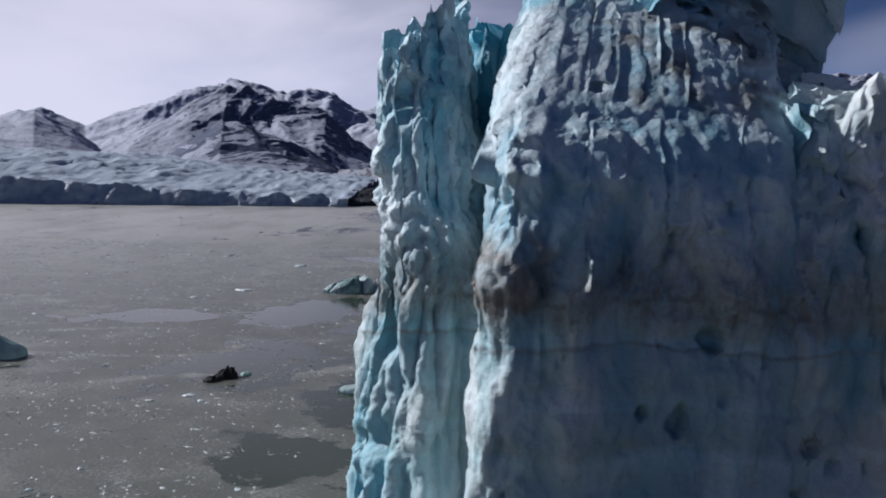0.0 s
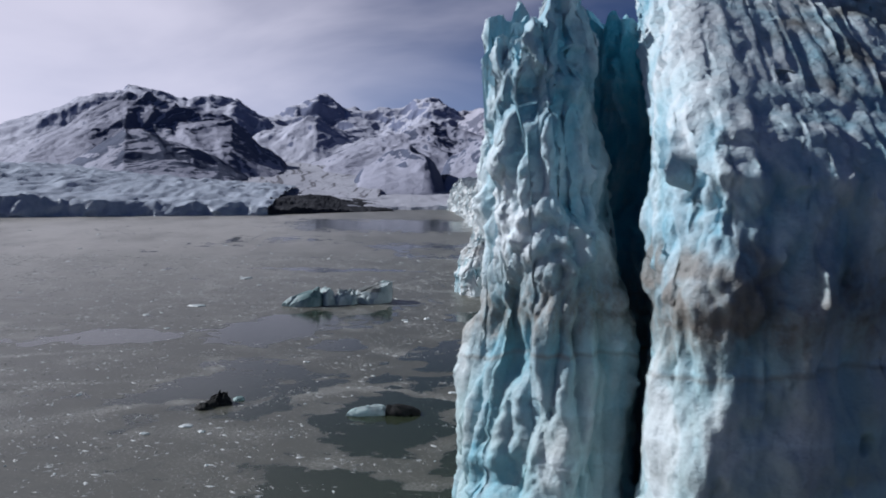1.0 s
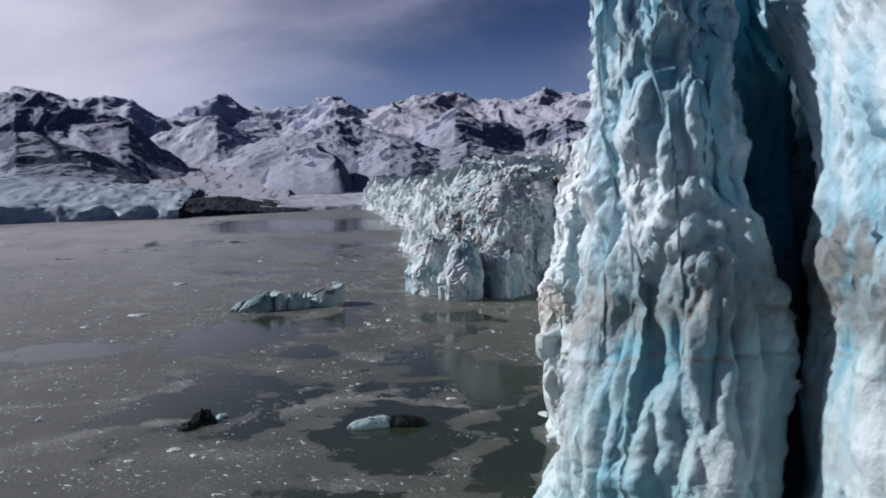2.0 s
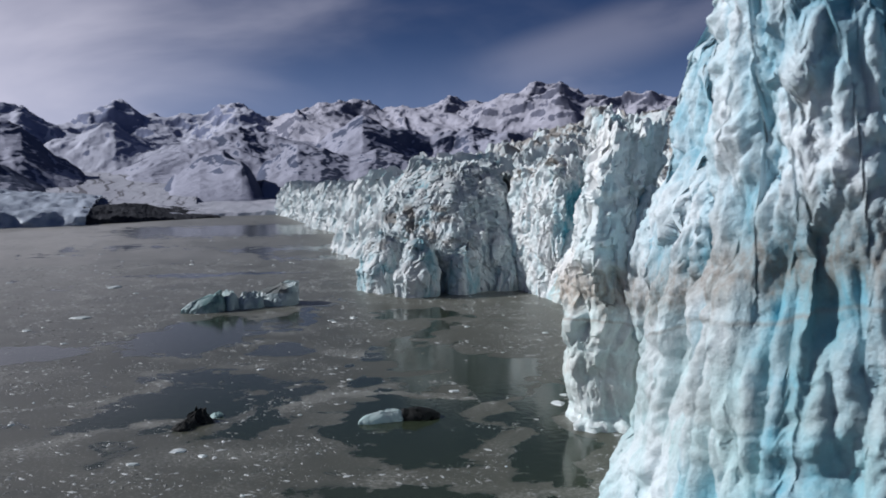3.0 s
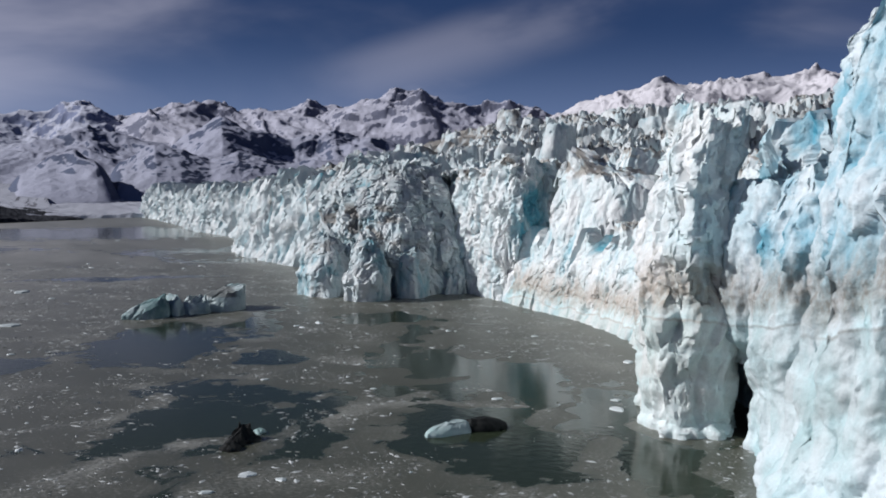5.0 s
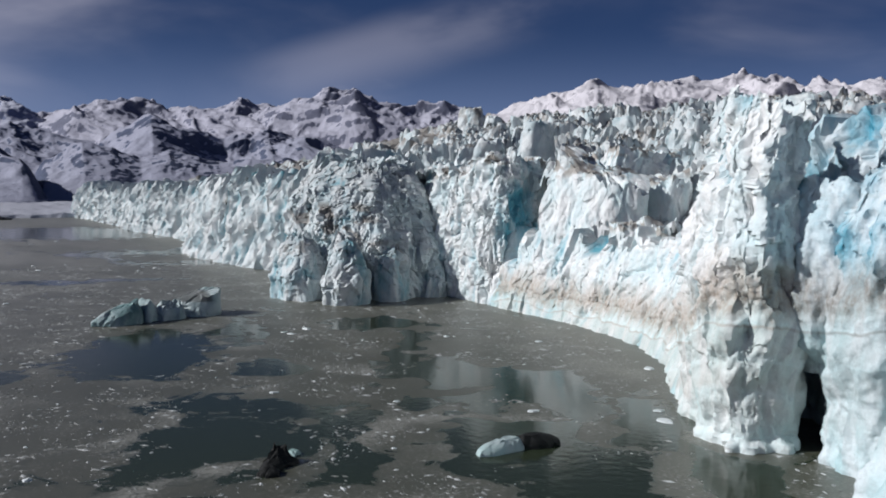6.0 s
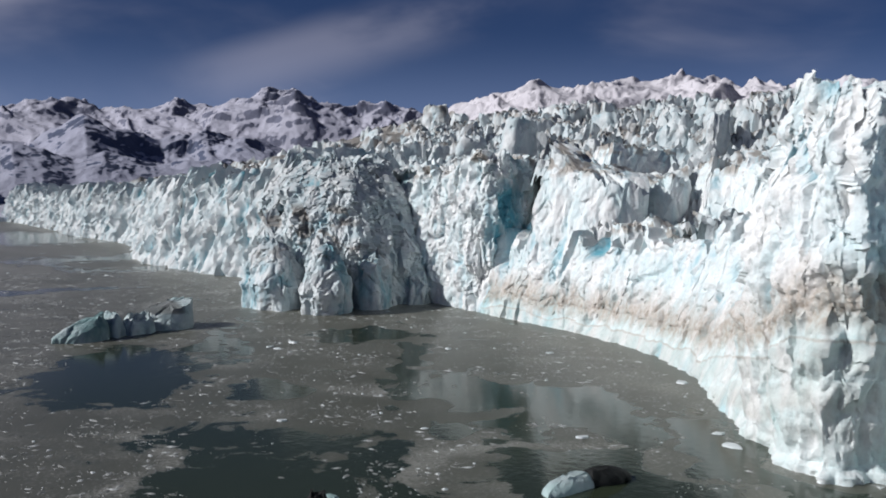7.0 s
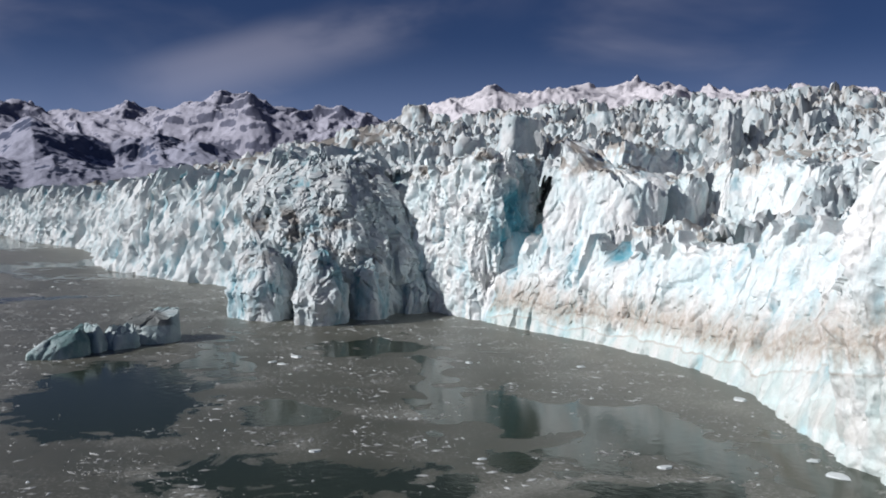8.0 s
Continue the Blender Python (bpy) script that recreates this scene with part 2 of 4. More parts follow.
def make_mountain(name, snow, rock, cover):
    m, t, b = material(name)
    patch = spot(t, stretched(t, 1, 1, 2.2), 0.02, 8, 0.6)
    fine = spot(t, stretched(t, 1, 1, 1), 0.09, 7, 0.65)
    s = maths(t, "MULTIPLY_ADD", maths(t, "SUBTRACT", patch, 0.5), 0.15, attribute(t, "snow"))
    s = maths(t, "MULTIPLY_ADD", maths(t, "SUBTRACT", fine, 0.5), 0.55, maths(t, "ADD", s, 1.0))
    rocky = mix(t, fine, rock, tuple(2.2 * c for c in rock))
    snowy = mix(t, ramp(t, fine, (0.35, 0.0), (0.7, 0.35)), snow, tuple(0.8 * c for c in snow))
    t.links.new(mix(t, ramp(t, s, (cover - 0.06, 0.0), (cover + 0.24, 1.0)), rocky, snowy), b.inputs["Base Color"])
    b.inputs["Roughness"].default_value = 0.8
    b.inputs["Specular IOR Level"].default_value = 0.15
    bump(t, b, spot(t, stretched(t, 1, 1, 0.5), 0.06, 9, 0.68), 0.7, 4.0)
    return m


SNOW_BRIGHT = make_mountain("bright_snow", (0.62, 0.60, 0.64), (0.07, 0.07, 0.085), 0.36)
# distance haze is in these three colours: dimmed bluish snow, paler bluish rock
SNOW_ROCK = make_mountain("hazed_snow_and_rock", (0.43, 0.43, 0.51), (0.09, 0.095, 0.13), 0.36)
MID_SNOW = make_mountain("hazed_middle_snow", (0.34, 0.35, 0.435), (0.05, 0.06, 0.095), 0.36)
SNOW_FAR = make_mountain("hazed_far_snow", (0.47, 0.485, 0.58), (0.11, 0.125, 0.19), 0.36)
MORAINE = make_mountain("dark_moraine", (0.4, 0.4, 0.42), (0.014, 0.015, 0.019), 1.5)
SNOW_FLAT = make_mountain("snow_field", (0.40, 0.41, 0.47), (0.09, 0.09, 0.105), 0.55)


def swirl(t, vector):
    n = node(t, "ShaderNodeTexNoise", Scale=0.07, Detail=9.0, Roughness=0.64, Distortion=1.2)
    t.links.new(vector, n.inputs["Vector"])
    return n.outputs["Fac"]


def make_water():
    """Silty fjord water; attribute "cover" says where a film of brash ice lies on it."""
    m, t, b = material("silty_water")
    p = stretched(t, 1, 1, 1)
    cover = maths(t, "MULTIPLY_ADD", maths(t, "SUBTRACT", swirl(t, p), 0.5), 2.3, attribute(t, "cover"))
    film = ramp(t, cover, (0.36, 0.0), (0.41, 0.42), (0.54, 0.80), (0.70, 0.92), (0.95, 0.75))
    crumbs = ramp(t, maths(t, "MULTIPLY_ADD", attribute(t, "lane"), 0.10, maths(t, "MULTIPLY_ADD", maths(t, "SUBTRACT", spot(t, p, 0.05, 5), 0.5), 0.5, spot(t, p, 1.3, 9, 0.75))), (0.52, 0.0), (0.66, 1.0))
    body = mix(t, spot(t, p, 0.01, 4), (0.022, 0.031, 0.018), (0.034, 0.043, 0.027))
    slush = mix(t, crumbs, (0.080, 0.080, 0.058), (0.27, 0.267, 0.235))
    # the film grows paler farther out, most towards the left
    slush = mix(t, maths(t, "MULTIPLY", attribute(t, "far_pale"), ramp(t, spot(t, stretched(t, 1, 0.35, 1), 0.02, 6, 0.65), (0.36, 0.45), (0.55, 1.0))), slush, (0.40, 0.385, 0.355))
    t.links.new(mix(t, film, body, slush), b.inputs["Base Color"])
    t.links.new(ramp(t, film, (0.0, 0.10), (0.4, 0.32), (1.0, 0.48)), b.inputs["Roughness"])
    b.inputs["IOR"].default_value = 1.33
    t.links.new(ramp(t, film, (0.0, 0.28), (0.5, 0.7), (1.0, 0.9)), b.inputs["Specular IOR Level"])
    t.links.new(maths(t, "MULTIPLY", film, 0.45), b.inputs["Coat Weight"])
    b.inputs["Coat Roughness"].default_value = 0.42
    b.inputs["Coat IOR"].default_value = 1.6
    ripple = maths(t, "MULTIPLY", maths(t, "SUBTRACT", 1.15, film), maths(t, "MULTIPLY", spot(t, p, 0.5, 4), 0.5))
    bump(t, b, maths(t, "MULTIPLY_ADD", crumbs, maths(t, "MULTIPLY", film, 0.30), ripple), 0.3, 0.22)
    return m


WATER = make_water()


def make_floe():
    m, t, b = material("floe_ice")
    o = t.nodes.new("ShaderNodeObjectInfo")
    n = spot(t, stretched(t, 1, 1, 1), 1.3, 5)
    c = mix(t, o.outputs["Random"], (0.52, 0.56, 0.57), (0.30, 0.36, 0.36))
    t.links.new(mix(t, n, c, (0.62, 0.66, 0.67)), b.inputs["Base Color"])
    b.inputs["Roughness"].default_value = 0.5
    return m


FLOE = make_floe()


def make_crumbs():
    m, t, b = material("brash_crumbs")
    g = t.nodes.new("ShaderNodeNewGeometry")
    t.links.new(ramp(t, g.outputs["Random Per Island"], (0.0, (0.12, 0.124, 0.115)), (0.6, (0.27, 0.277, 0.267)), (1.0, (0.56, 0.58, 0.58))), b.inputs["Base Color"])
    b.inputs["Roughness"].default_value = 0.5
    return m


CRUMBS = make_crumbs()

# ---- the water ----
# pools of clear water: centre, half-width, half-depth, turn
POOLS = [(-48, 368, 18, 40, -0.47), (-17, 388, 9, 38, -0.46), (-59, 279, 16, 33, -0.50), (-42, 263, 10, 28, -0.50), (-29, 332, 9, 10, -0.48), (13, 336, 5, 40, -0.6), (30, 387, 13, 13, -0.45),
         (-13, 273, 6, 9, -0.49), (-20, 232, 17, 21, -0.50), (15, 279, 13, 26, -0.48), (18, 240, 8, 30, -0.50), (-9, 254, 8, 10, -0.63), (-32, 274, 5, 7, -0.63), (7, 308, 11, 16, -0.62), (5, 208, 9, 22, -0.33),
         (17, 1010, 110, 110, -0.41), (170, 1040, 80, 100, -0.42), (29, 664, 45, 18, -0.37), (-26, 564, 50, 10, -0.08), (-103, 770, 75, 24, 0.2), (-29, 186, 17, 14, 0.10), (-110, 345, 26, 14, 0.19), (60, 730, 60, 26, 0.0)]


def ice_cover(x, y):
    """How densely small ice covers the water, about 0 to 1."""
    p = xyz(x, y, 0.0)
    q = p + 11 * xyz(perlin(p / 30.0, 3), perlin(p / 30.0, 4), 0.0) + 7 * xyz(perlin(p / 11.0, 13), perlin(p / 11.0, 14), 0.0) + 2.5 * xyz(perlin(p / 4.0, 15), perlin(p / 4.0, 16), 0.0)
    c = 0.76 + 0.16 * perlin(q / 60.0, 5) + 0.12 * perlin(q / 22.0, 6)
    hole = 0 * c
    for px, py, a, b, turn in POOLS:
        u, w = q[..., 0] - px, q[..., 1] - py
        d = np.hypot((u * math.cos(turn) + w * math.sin(turn)) / a, (w * math.cos(turn) - u * math.sin(turn)) / b)
        hole = np.maximum(hole, smooth(1.35, 0.65, d))
    return c - 0.72 * hole + 0.25 * lanes(x, y)


def lanes(x, y):
    """Curved lanes in which the current gathers the crumbs of ice."""
    p = xyz(x, y, 0.0)
    q = p + 16 * xyz(perlin(p / 45.0, 23), perlin(p / 45.0, 24), 0.0) + 3 * xyz(perlin(p / 9.0, 25), perlin(p / 9.0, 26), 0.0)
    return smooth(0.11, 0.01, np.abs(perlin(q / 62.0, 27))) * smooth(-0.25, 0.3, perlin(p / 80.0, 28))


def spaced(lo, hi, near_lo, near_hi, step, count):
    """Coordinates, close together in the near stretch and ever wider outside."""
    mid = np.arange(near_lo, near_hi + step, step)
    g = np.linspace(0, 1, count)[1:] ** 3
    return np.concatenate([(near_lo - (near_lo - lo) * g)[::-1], mid, near_hi + (hi - near_hi) * g])


gx, gy = spaced(-4800, 4800, -170, 110, 2.0, 26), spaced(-4800, 4900, 60, 560, 2.0, 30)
wx, wy = np.meshgrid(gx, gy)
tagged(sheet("water", xyz(wx, wy, 0.0), WATER, attrs={"cover": ice_cover(wx, wy), "lane": lanes(wx, wy), "far_pale": smooth(280, 950, wy + 0.4 * np.abs(wx)) * (0.35 + 0.65 * smooth(60, -120, wx))}, sharp=0),
       "calm grey-green silty fjord water with drifting brash ice", "water", kind="structure")

# ---- the glacier's front: x, y of the waterline, height of its crest ----
FRONT = [(120, 100, 60), (60, 106, 60), (40, 110, 76), (14, 110, 76), (12, 126, 76), (10, 150, 74), (12, 170, 70), (22, 190, 60),
         (28, 204, 50), (34, 226, 58), (46, 262, 50), (62, 286, 42), (77, 314, 36), (86, 345, 46), (89, 372, 52), (90, 398, 54), (98, 440, 52),
         (96, 470, 56), (62, 500, 58), (70, 560, 56), (84, 600, 52), (72, 660, 48), (70, 720, 44), (82, 760, 44), (120, 900, 42),
         (106, 1060, 40), (120, 1140, 38), (128, 1300, 36), (135, 1500, 32), (260, 1600, 30)]
F = np.array(FRONT, float)


def curve(points, step):
    """A rounded line through points of any dimension, with even steps."""
    p = np.array(points, float)
    p = np.vstack([2 * p[0] - p[1], p, 2 * p[-1] - p[-2]])
    out = []
    for a, b, c, d in zip(p, p[1:], p[2:], p[3:]):
        n = max(2, int(np.linalg.norm((c - b)[:2]) / step * 2))
        s = np.linspace(0, 1, n, endpoint=False)[:, None]
        out.append(0.5 * (2 * b + (c - a) * s + (2 * a - 5 * b + 4 * c - d) * s**2 + (3 * b - a - 3 * c + d) * s**3))
    out = np.vstack(out + [p[-2:-1]])
    length = np.r_[0, np.cumsum(np.linalg.norm(np.diff(out[:, :2], axis=0), axis=1))]
    s = np.linspace(0, length[-1], max(3, int(length[-1] / step)))
    return np.stack([np.interp(s, length, out[:, k]) for k in range(p.shape[1])], 1)


def band_height(y):
    return np.interp(y, [60, 95, 130, 185, 226, 300, 400, 2000], [47, 46.5, 42.5, 30.5, 27, 9.5, 8.5, 8.0])


def ice_attrs(v, d, seed, blue=0.0, vary=0.5):
    """How blue the ice is: dense ice in the grooves and in stretched patches; and the height above the dirty layer."""
    patch = fbm(v * [0.07, 0.07, 0.045], 3, 0.5, seed + 5)
    tint = blue + vary * patch - 0.105 * np.maximum(d, -3.5) + 0.10
    tint = tint * (1 - 0.7 * smooth(3, -4, v[..., 2] - band_height(v[..., 1])) * smooth(150, 158, v[..., 1]) * smooth(262, 250, v[..., 1]))
    return {"blue": tint, "band": np.where(v[..., 1] > 412, 60.0, v[..., 2] - band_height(v[..., 1]) - 1.5 * perlin(v * [0.06, 0.06, 0.0], 71)) + np.where(v[..., 1] < 262, 1.5, 3.0) * smooth(-0.05, 0.5, perlin(v * [0.03, 0.03, 0.0], 72)), "grime": np.zeros(v.shape[:2])}


def relief(v, seed, size, calm=None, stems=1.0, pitch=7.0, fins=0.0):
    """The ice's relief in metres, outward: flutes, bulges, broken planes and grain. calm: 1 where it is smooth and fluted."""
    if calm is None:
        calm = np.zeros(v.shape[:2])
    warp = xyz(perlin(v / 15.0, seed + 1), perlin(v / 15.0, seed + 2), perlin(v / 15.0, seed + 3)) * 3.6
    q = v + warp
    flute = billow(q * [1 / 13.0, 1 / 13.0, 1 / 60.0], 2, 0.45, seed + 10) - 0.5
    lump = 0.6 * billow(q * [1 / 8.0, 1 / 8.0, 1 / 14.0], 4, 0.6, seed + 20) + 0.7 * ridged(q * [1 / 11.0, 1 / 11.0, 1 / 20.0], 4, 0.6, seed + 22) - 0.75
    hollow = -2.2 * smooth(0.28, 0.6, perlin(q * [1 / 7.0, 1 / 7.0, 1 / 11.0], seed + 25))
    crack = facets(q / [4.2, 4.2, 8.0], seed + 30)
    crumble = facets(q / [1.3, 1.3, 2.4], seed + 40)
    fine = fbm(v / 0.9, 3, 0.55, seed + 50)
    rough = (1 - 0.75 * calm) * (1 - 0.45 * fins)
    fin = (ridged(q * [1 / 12.0, 1 / 12.0, 1 / 46.0], 4, 0.55, seed + 33) - 0.5) if fins else 0.0
    scallop = -2.6 * stems * smooth(0.06, 0.55, perlin(q * [1 / 9.0, 1 / 9.0, 1 / 15.0], seed + 27))
    low = smooth(2, -3, v[..., 2] - band_height(v[..., 1])) * smooth(250, 215, v[..., 1]) * stems
    stem = np.abs(perlin((v + 0.18 * warp) * [1 / pitch, 1 / pitch, 1 / 300.0], seed + 12)) ** 0.8
    split = np.abs(perlin((v + 0.4 * warp) * [1 / 13.0, 1 / 13.0, 1 / 42.0], seed + 14))
    split = -1.7 * smooth(0.045, 0.0, split) * smooth(-0.1, 0.25, perlin(v / 16.0, seed + 15))
    pits = -1.1 * smooth(0.42, 0.6, perlin(v / [1.9, 1.9, 2.6], seed + 16)) * smooth(0.0, 0.4, perlin(v / 11.0, seed + 18))
    return split * (1 - 0.75 * stems) * (1 - 0.8 * calm) + pits * (1 - 0.6 * stems) + size * (8.5 * fins * fin + 3.4 * flute * (1 - 0.5 * low) + (0.72 * pitch + 1.4 * (pitch < 5)) * (stem - 0.3) * low + stems * (1.8 * (1 - 0.3 * low) * (billow(q / [4.6, 4.6, 8.0], 2, 0.5, seed + 28) - 0.45) + 0.75 * (1 - 0.35 * low) * (billow(q / [1.9, 1.9, 3.4], 3, 0.55, seed + 29) - 0.45) + 0.14 * low * perlin(v * [0.05, 0.05, 0.6], seed + 35)) + 0.7 * scallop + (4.4 - 1.4 * stems) * (1 - 0.55 * fins) * lump * (1 - 0.45 * calm) * (1 - 0.4 * low) + (1.5 * crack * (1 - 0.5 * fins) + hollow) * (1 - 0.85 * calm) + 0.5 * crumble * rough**2 + (0.05 + 0.11 * rough) * fine)


def outward(v, closed):
    """Level unit normals of a grid whose rows go up and whose columns go along the front with the water on the left hand side of inland."""
    along = np.roll(v, -1, 1) - np.roll(v, 1, 1) if closed else np.gradient(v, axis=1)
    n = xyz(-along[..., 1], along[..., 0], 0.0)
    return n / np.maximum(np.linalg.norm(n, axis=-1, keepdims=True), 1e-6)


def wall(name, points, res, seed, parent, lean=0.12, size=1.0, depth=26.0, label="", calm=0.3, rag=5.0, mat=None, gashes=(), blue=0.2, fins=0.0):
    """A stretch of the ice front: from below the water up to its ragged crest, and back over the top."""
    line = curve(points, res)
    n = outward(xyz(line[:, 0], line[:, 1], 0.0)[None], False)[0]
    top = line[:, 2] + rag * (facets(xyz(line[:, 0], line[:, 1], 0) / 7.0, seed + 60) + 0.6 * fbm(xyz(line[:, 0], line[:, 1], 0) / 4.0, 3, 0.5, seed + 61))
    top = top + 16 * fins * (ridged(xyz(line[:, 0], line[:, 1], 30.0) * [1 / 12.0, 1 / 12.0, 1 / 46.0], 4, 0.55, seed + 33) - 0.5)
    rows = int(line[:, 2].mean() / res)
    up = np.linspace(0, 1, rows) ** 0.97
    z = -2 + (top + 2)[None] * up[:, None]
    back = lean * z + 0.10 * np.maximum(z - 0.75 * top[None], 0)
    v = xyz(line[None, :, 0] - n[None, :, 0] * back, line[None, :, 1] - n[None, :, 1] * back, z)
    rows_top = max(8, int(depth / (res * 1.6)))
    g = np.linspace(0, 1, rows_top + 1)[1:, None]
    inland = back[-1][None] + depth * g
    tx, ty = line[None, :, 0] - n[None, :, 0] * inland, line[None, :, 1] - n[None, :, 1] * inland
    tz = top[None] - 1.5 * g * depth / 26 + rag * 0.5 * (facets(xyz(tx, ty, 0) / 6.0, seed + 62)) * smooth(0, 0.3, g) - 9 * smooth(0.6, 1, g)
    v = np.vstack([v, xyz(tx, ty, tz)])
    c = np.clip(calm + smooth(4, -6, v[..., 2] - band_height(v[..., 1])) * 0.5, 0, 1)
    d = relief(v, seed, size, c, 0.0, fins=fins)
    for y0, tilt, wide, deep, z0, z1 in gashes:
        off = np.abs(v[..., 1] - y0 - tilt * (v[..., 2] - z0))
        d = d - deep * smooth(wide, 0.35 * wide, off) * smooth(z0 - 2, z0 + 2, v[..., 2]) * smooth(z1 + 3, z1 - 3, v[..., 2])
    side = np.vstack([np.ones((rows, 1)), 1 - 0.8 * g])
    full = n[None] * (d * side)[..., None]
    full[..., 2] += (d * (1 - side))
    return sheet(name, v + full, mat or ICE, parent=parent, attrs=ice_attrs(v, d, seed, blue), label=label)


def tower(name, foot, levels, res, seed, parent=None, size=1.0, rag=4.0, mat=None, label="", calm=0.4, blue=0.0, grime=None, deep=-2.0, stems=0.0, tilt=(0.0, 0.0), pitch=7.0, fins=0.0, cuts=(), tint=None, ease=None, holes=0.0):
    """A free-standing mass of ice on a closed footprint (anticlockwise), swelling and leaning by levels of (height, scale, dx, dy)."""
    loop = [*foot, foot[0]]
    line = curve(loop, res)[:-1]
    centre = line[:, :2].mean(0)
    lv = np.array(levels, float)
    high = lv[-1, 0]
    ang = xyz(line[:, 0], line[:, 1], 0.0)
    top = high + rag * (facets(ang / 8.0, seed + 60) + 0.6 * fbm(ang / 3.0, 3, 0.5, seed + 61))
    top = top + tilt[0] * (line[:, 0] - centre[0]) + tilt[1] * (line[:, 1] - centre[1])
    top = top + 14 * fins * (ridged(ang * [1 / 12.0, 1 / 12.0, 1 / 46.0], 4, 0.55, seed + 33) - 0.5)
    rows = max(6, int((high - deep) / res))
    z = deep + (top - deep)[None] * np.linspace(0, 1, rows)[:, None]
    s, dx, dy = (np.interp(z, lv[:, 0], lv[:, k]) for k in (1, 2, 3))
    v = xyz(centre[0] + dx + (line[None, :, 0] - centre[0]) * s, centre[1] + dy + (line[None, :, 1] - centre[1]) * s, z)
    span = np.abs(line[:, :2] - centre).max() * lv[-1, 1]
    k = max(4, int(span / res / 1.3))
    g = (1 - np.linspace(0, 1, k + 1)[1:, None]) * 0.999 + 0.001
    cx, cy = centre[0] + lv[-1, 2], centre[1] + lv[-1, 3]
    tx, ty = cx + (v[-1, :, 0] - cx)[None] * g, cy + (v[-1, :, 1] - cy)[None] * g
    tz = top[None] * g + (1 - g) * high + rag * 0.8 * facets(xyz(tx, ty, 0) / 4.5, seed + 62) * (1 - g) * smooth(0, 0.4, g)
    v = np.vstack([v, xyz(tx, ty, tz)])
    n = outward(v[:rows], True) * -1
    n = np.vstack([n, np.repeat(n[-1:], k, 0)])
    c = np.clip((calm(v) if callable(calm) else calm) + smooth(4, -6, v[..., 2] - band_height(v[..., 1])) * 0.6, 0, 1)
    d = relief(v, seed, size, c, stems, pitch, fins)
    if ease is not None:
        d = d * ease(v)
    if holes:
        ribs = ridged((v + 3 * xyz(perlin(v / 12.0, seed + 93), perlin(v / 12.0, seed + 94), 0.0)) * [1 / 15.0, 1 / 15.0, 1 / 60.0], 3, 0.5, seed + 95) - 0.5
        d = d + smooth(12, 18, v[..., 0]) * (2.0 * ribs - holes * smooth(0.34, 0.5, perlin(v / [3.0, 3.0, 4.4], seed + 191)) * smooth(-0.05, 0.3, perlin(v / 17.0, seed + 192)))
    for x1, y0, slant, wide, cut, z0, z1 in cuts:
        off = np.abs(v[..., 1] - y0 - slant * (v[..., 2] - z0))
        d = d - cut * smooth(wide, 0.3 * wide, off) * (v[..., 0] < x1) * smooth(z0 - 1, z0 + 1, v[..., 2]) * smooth(z1 + 1, z1 - 1, v[..., 2])
    side = np.vstack([np.ones((rows, 1)), 0.8 * g])
    full = n * (d * side)[..., None]
    full[rows:, :, 2] += (d[rows:] * 0.5 * smooth(0, 0.5, g))
    attrs = ice_attrs(v, d, seed, blue, 0.28 if blue > 0.55 else 0.5)
    if tint is not None:
        attrs["blue"] = attrs["blue"] + tint(v)
    if grime is not None:
        attrs["grime"] = grime(v)
    return sheet(name, v + full, mat or ICE, closed=True, parent=parent, attrs=attrs, label=label, sharp=38 + 22 * (mat is BLUE_ICE))


def oval(cx, cy, a, b, turn, n=10, wob=0.15, seed=0):
    rnd = random.Random(seed)
    out = []
    for k in range(n):
        w = 2 * math.pi * k / n
        s = 1 + rnd.uniform(-wob, wob)
        px, py = a * s * math.cos(w), b * s * math.sin(w)
        out.append((cx + px * math.cos(turn) - py * math.sin(turn), cy + px * math.sin(turn) + py * math.cos(turn)))
    return out


glacier = tagged(new("glacier"), "crevassed blue-white tidewater glacier with a tall calving front", "glacier", kind="structure")
glacier.location = (60, 300, 0)
bpy.context.view_layer.update()


def keep_place(ob):
    ob.matrix_parent_inverse = ob.parent.matrix_world.inverted()
    return ob


# the great wall in shade, the fluted pillar, the face beyond it, the fin tower, the cove, the headland, the far front
keep_place(tower("ice_wall", [(4.4, 101), (5.6, 97), (9, 95.4), (17, 96.6), (28, 98.6), (37, 101), (42, 106), (44, 118), (38, 132), (26, 136), (14, 128), (7.5, 117), (5.0, 107)],
      [(-2, 1.02, -1.2, 0), (22, 1.0, -1.2, 0), (42, 0.98, -1.2, 0), (47, 1.015, -1.5, -0.4), (52, 0.97, -1.2, 0), (59, 0.96, -1.2, 0.5), (63, 0.955, -0.9, 3.3), (75, 0.93, 2, 19), (94, 0.85, 7, 46)], 0.34, 101, glacier, holes=2.0, size=0.95, rag=5.0, blue=0.36, mat=BLUE_ICE,
      calm=lambda v: 0.74 + 0.2 * smooth(56, 63, v[..., 2]), ease=lambda v: (1 - 0.55 * smooth(56, 66, v[..., 2])) * (1 - 0.3 * smooth(40, 34, v[..., 2])),
      grime=lambda v: np.maximum(0.95 * smooth(15, 9, v[..., 0]) * smooth(41, 45, v[..., 2]) * smooth(56, 51, v[..., 2]) * smooth(-0.5, 0.2, perlin(v / 3.0, 8)),
                                 smooth(12, 20, v[..., 0]) * smooth(58, 68, v[..., 2]) * (0.62 + 0.5 * fbm(v / 6.0, 4, 0.6, 6))),
      label="tall shaded ice wall with a dirty ledge"))
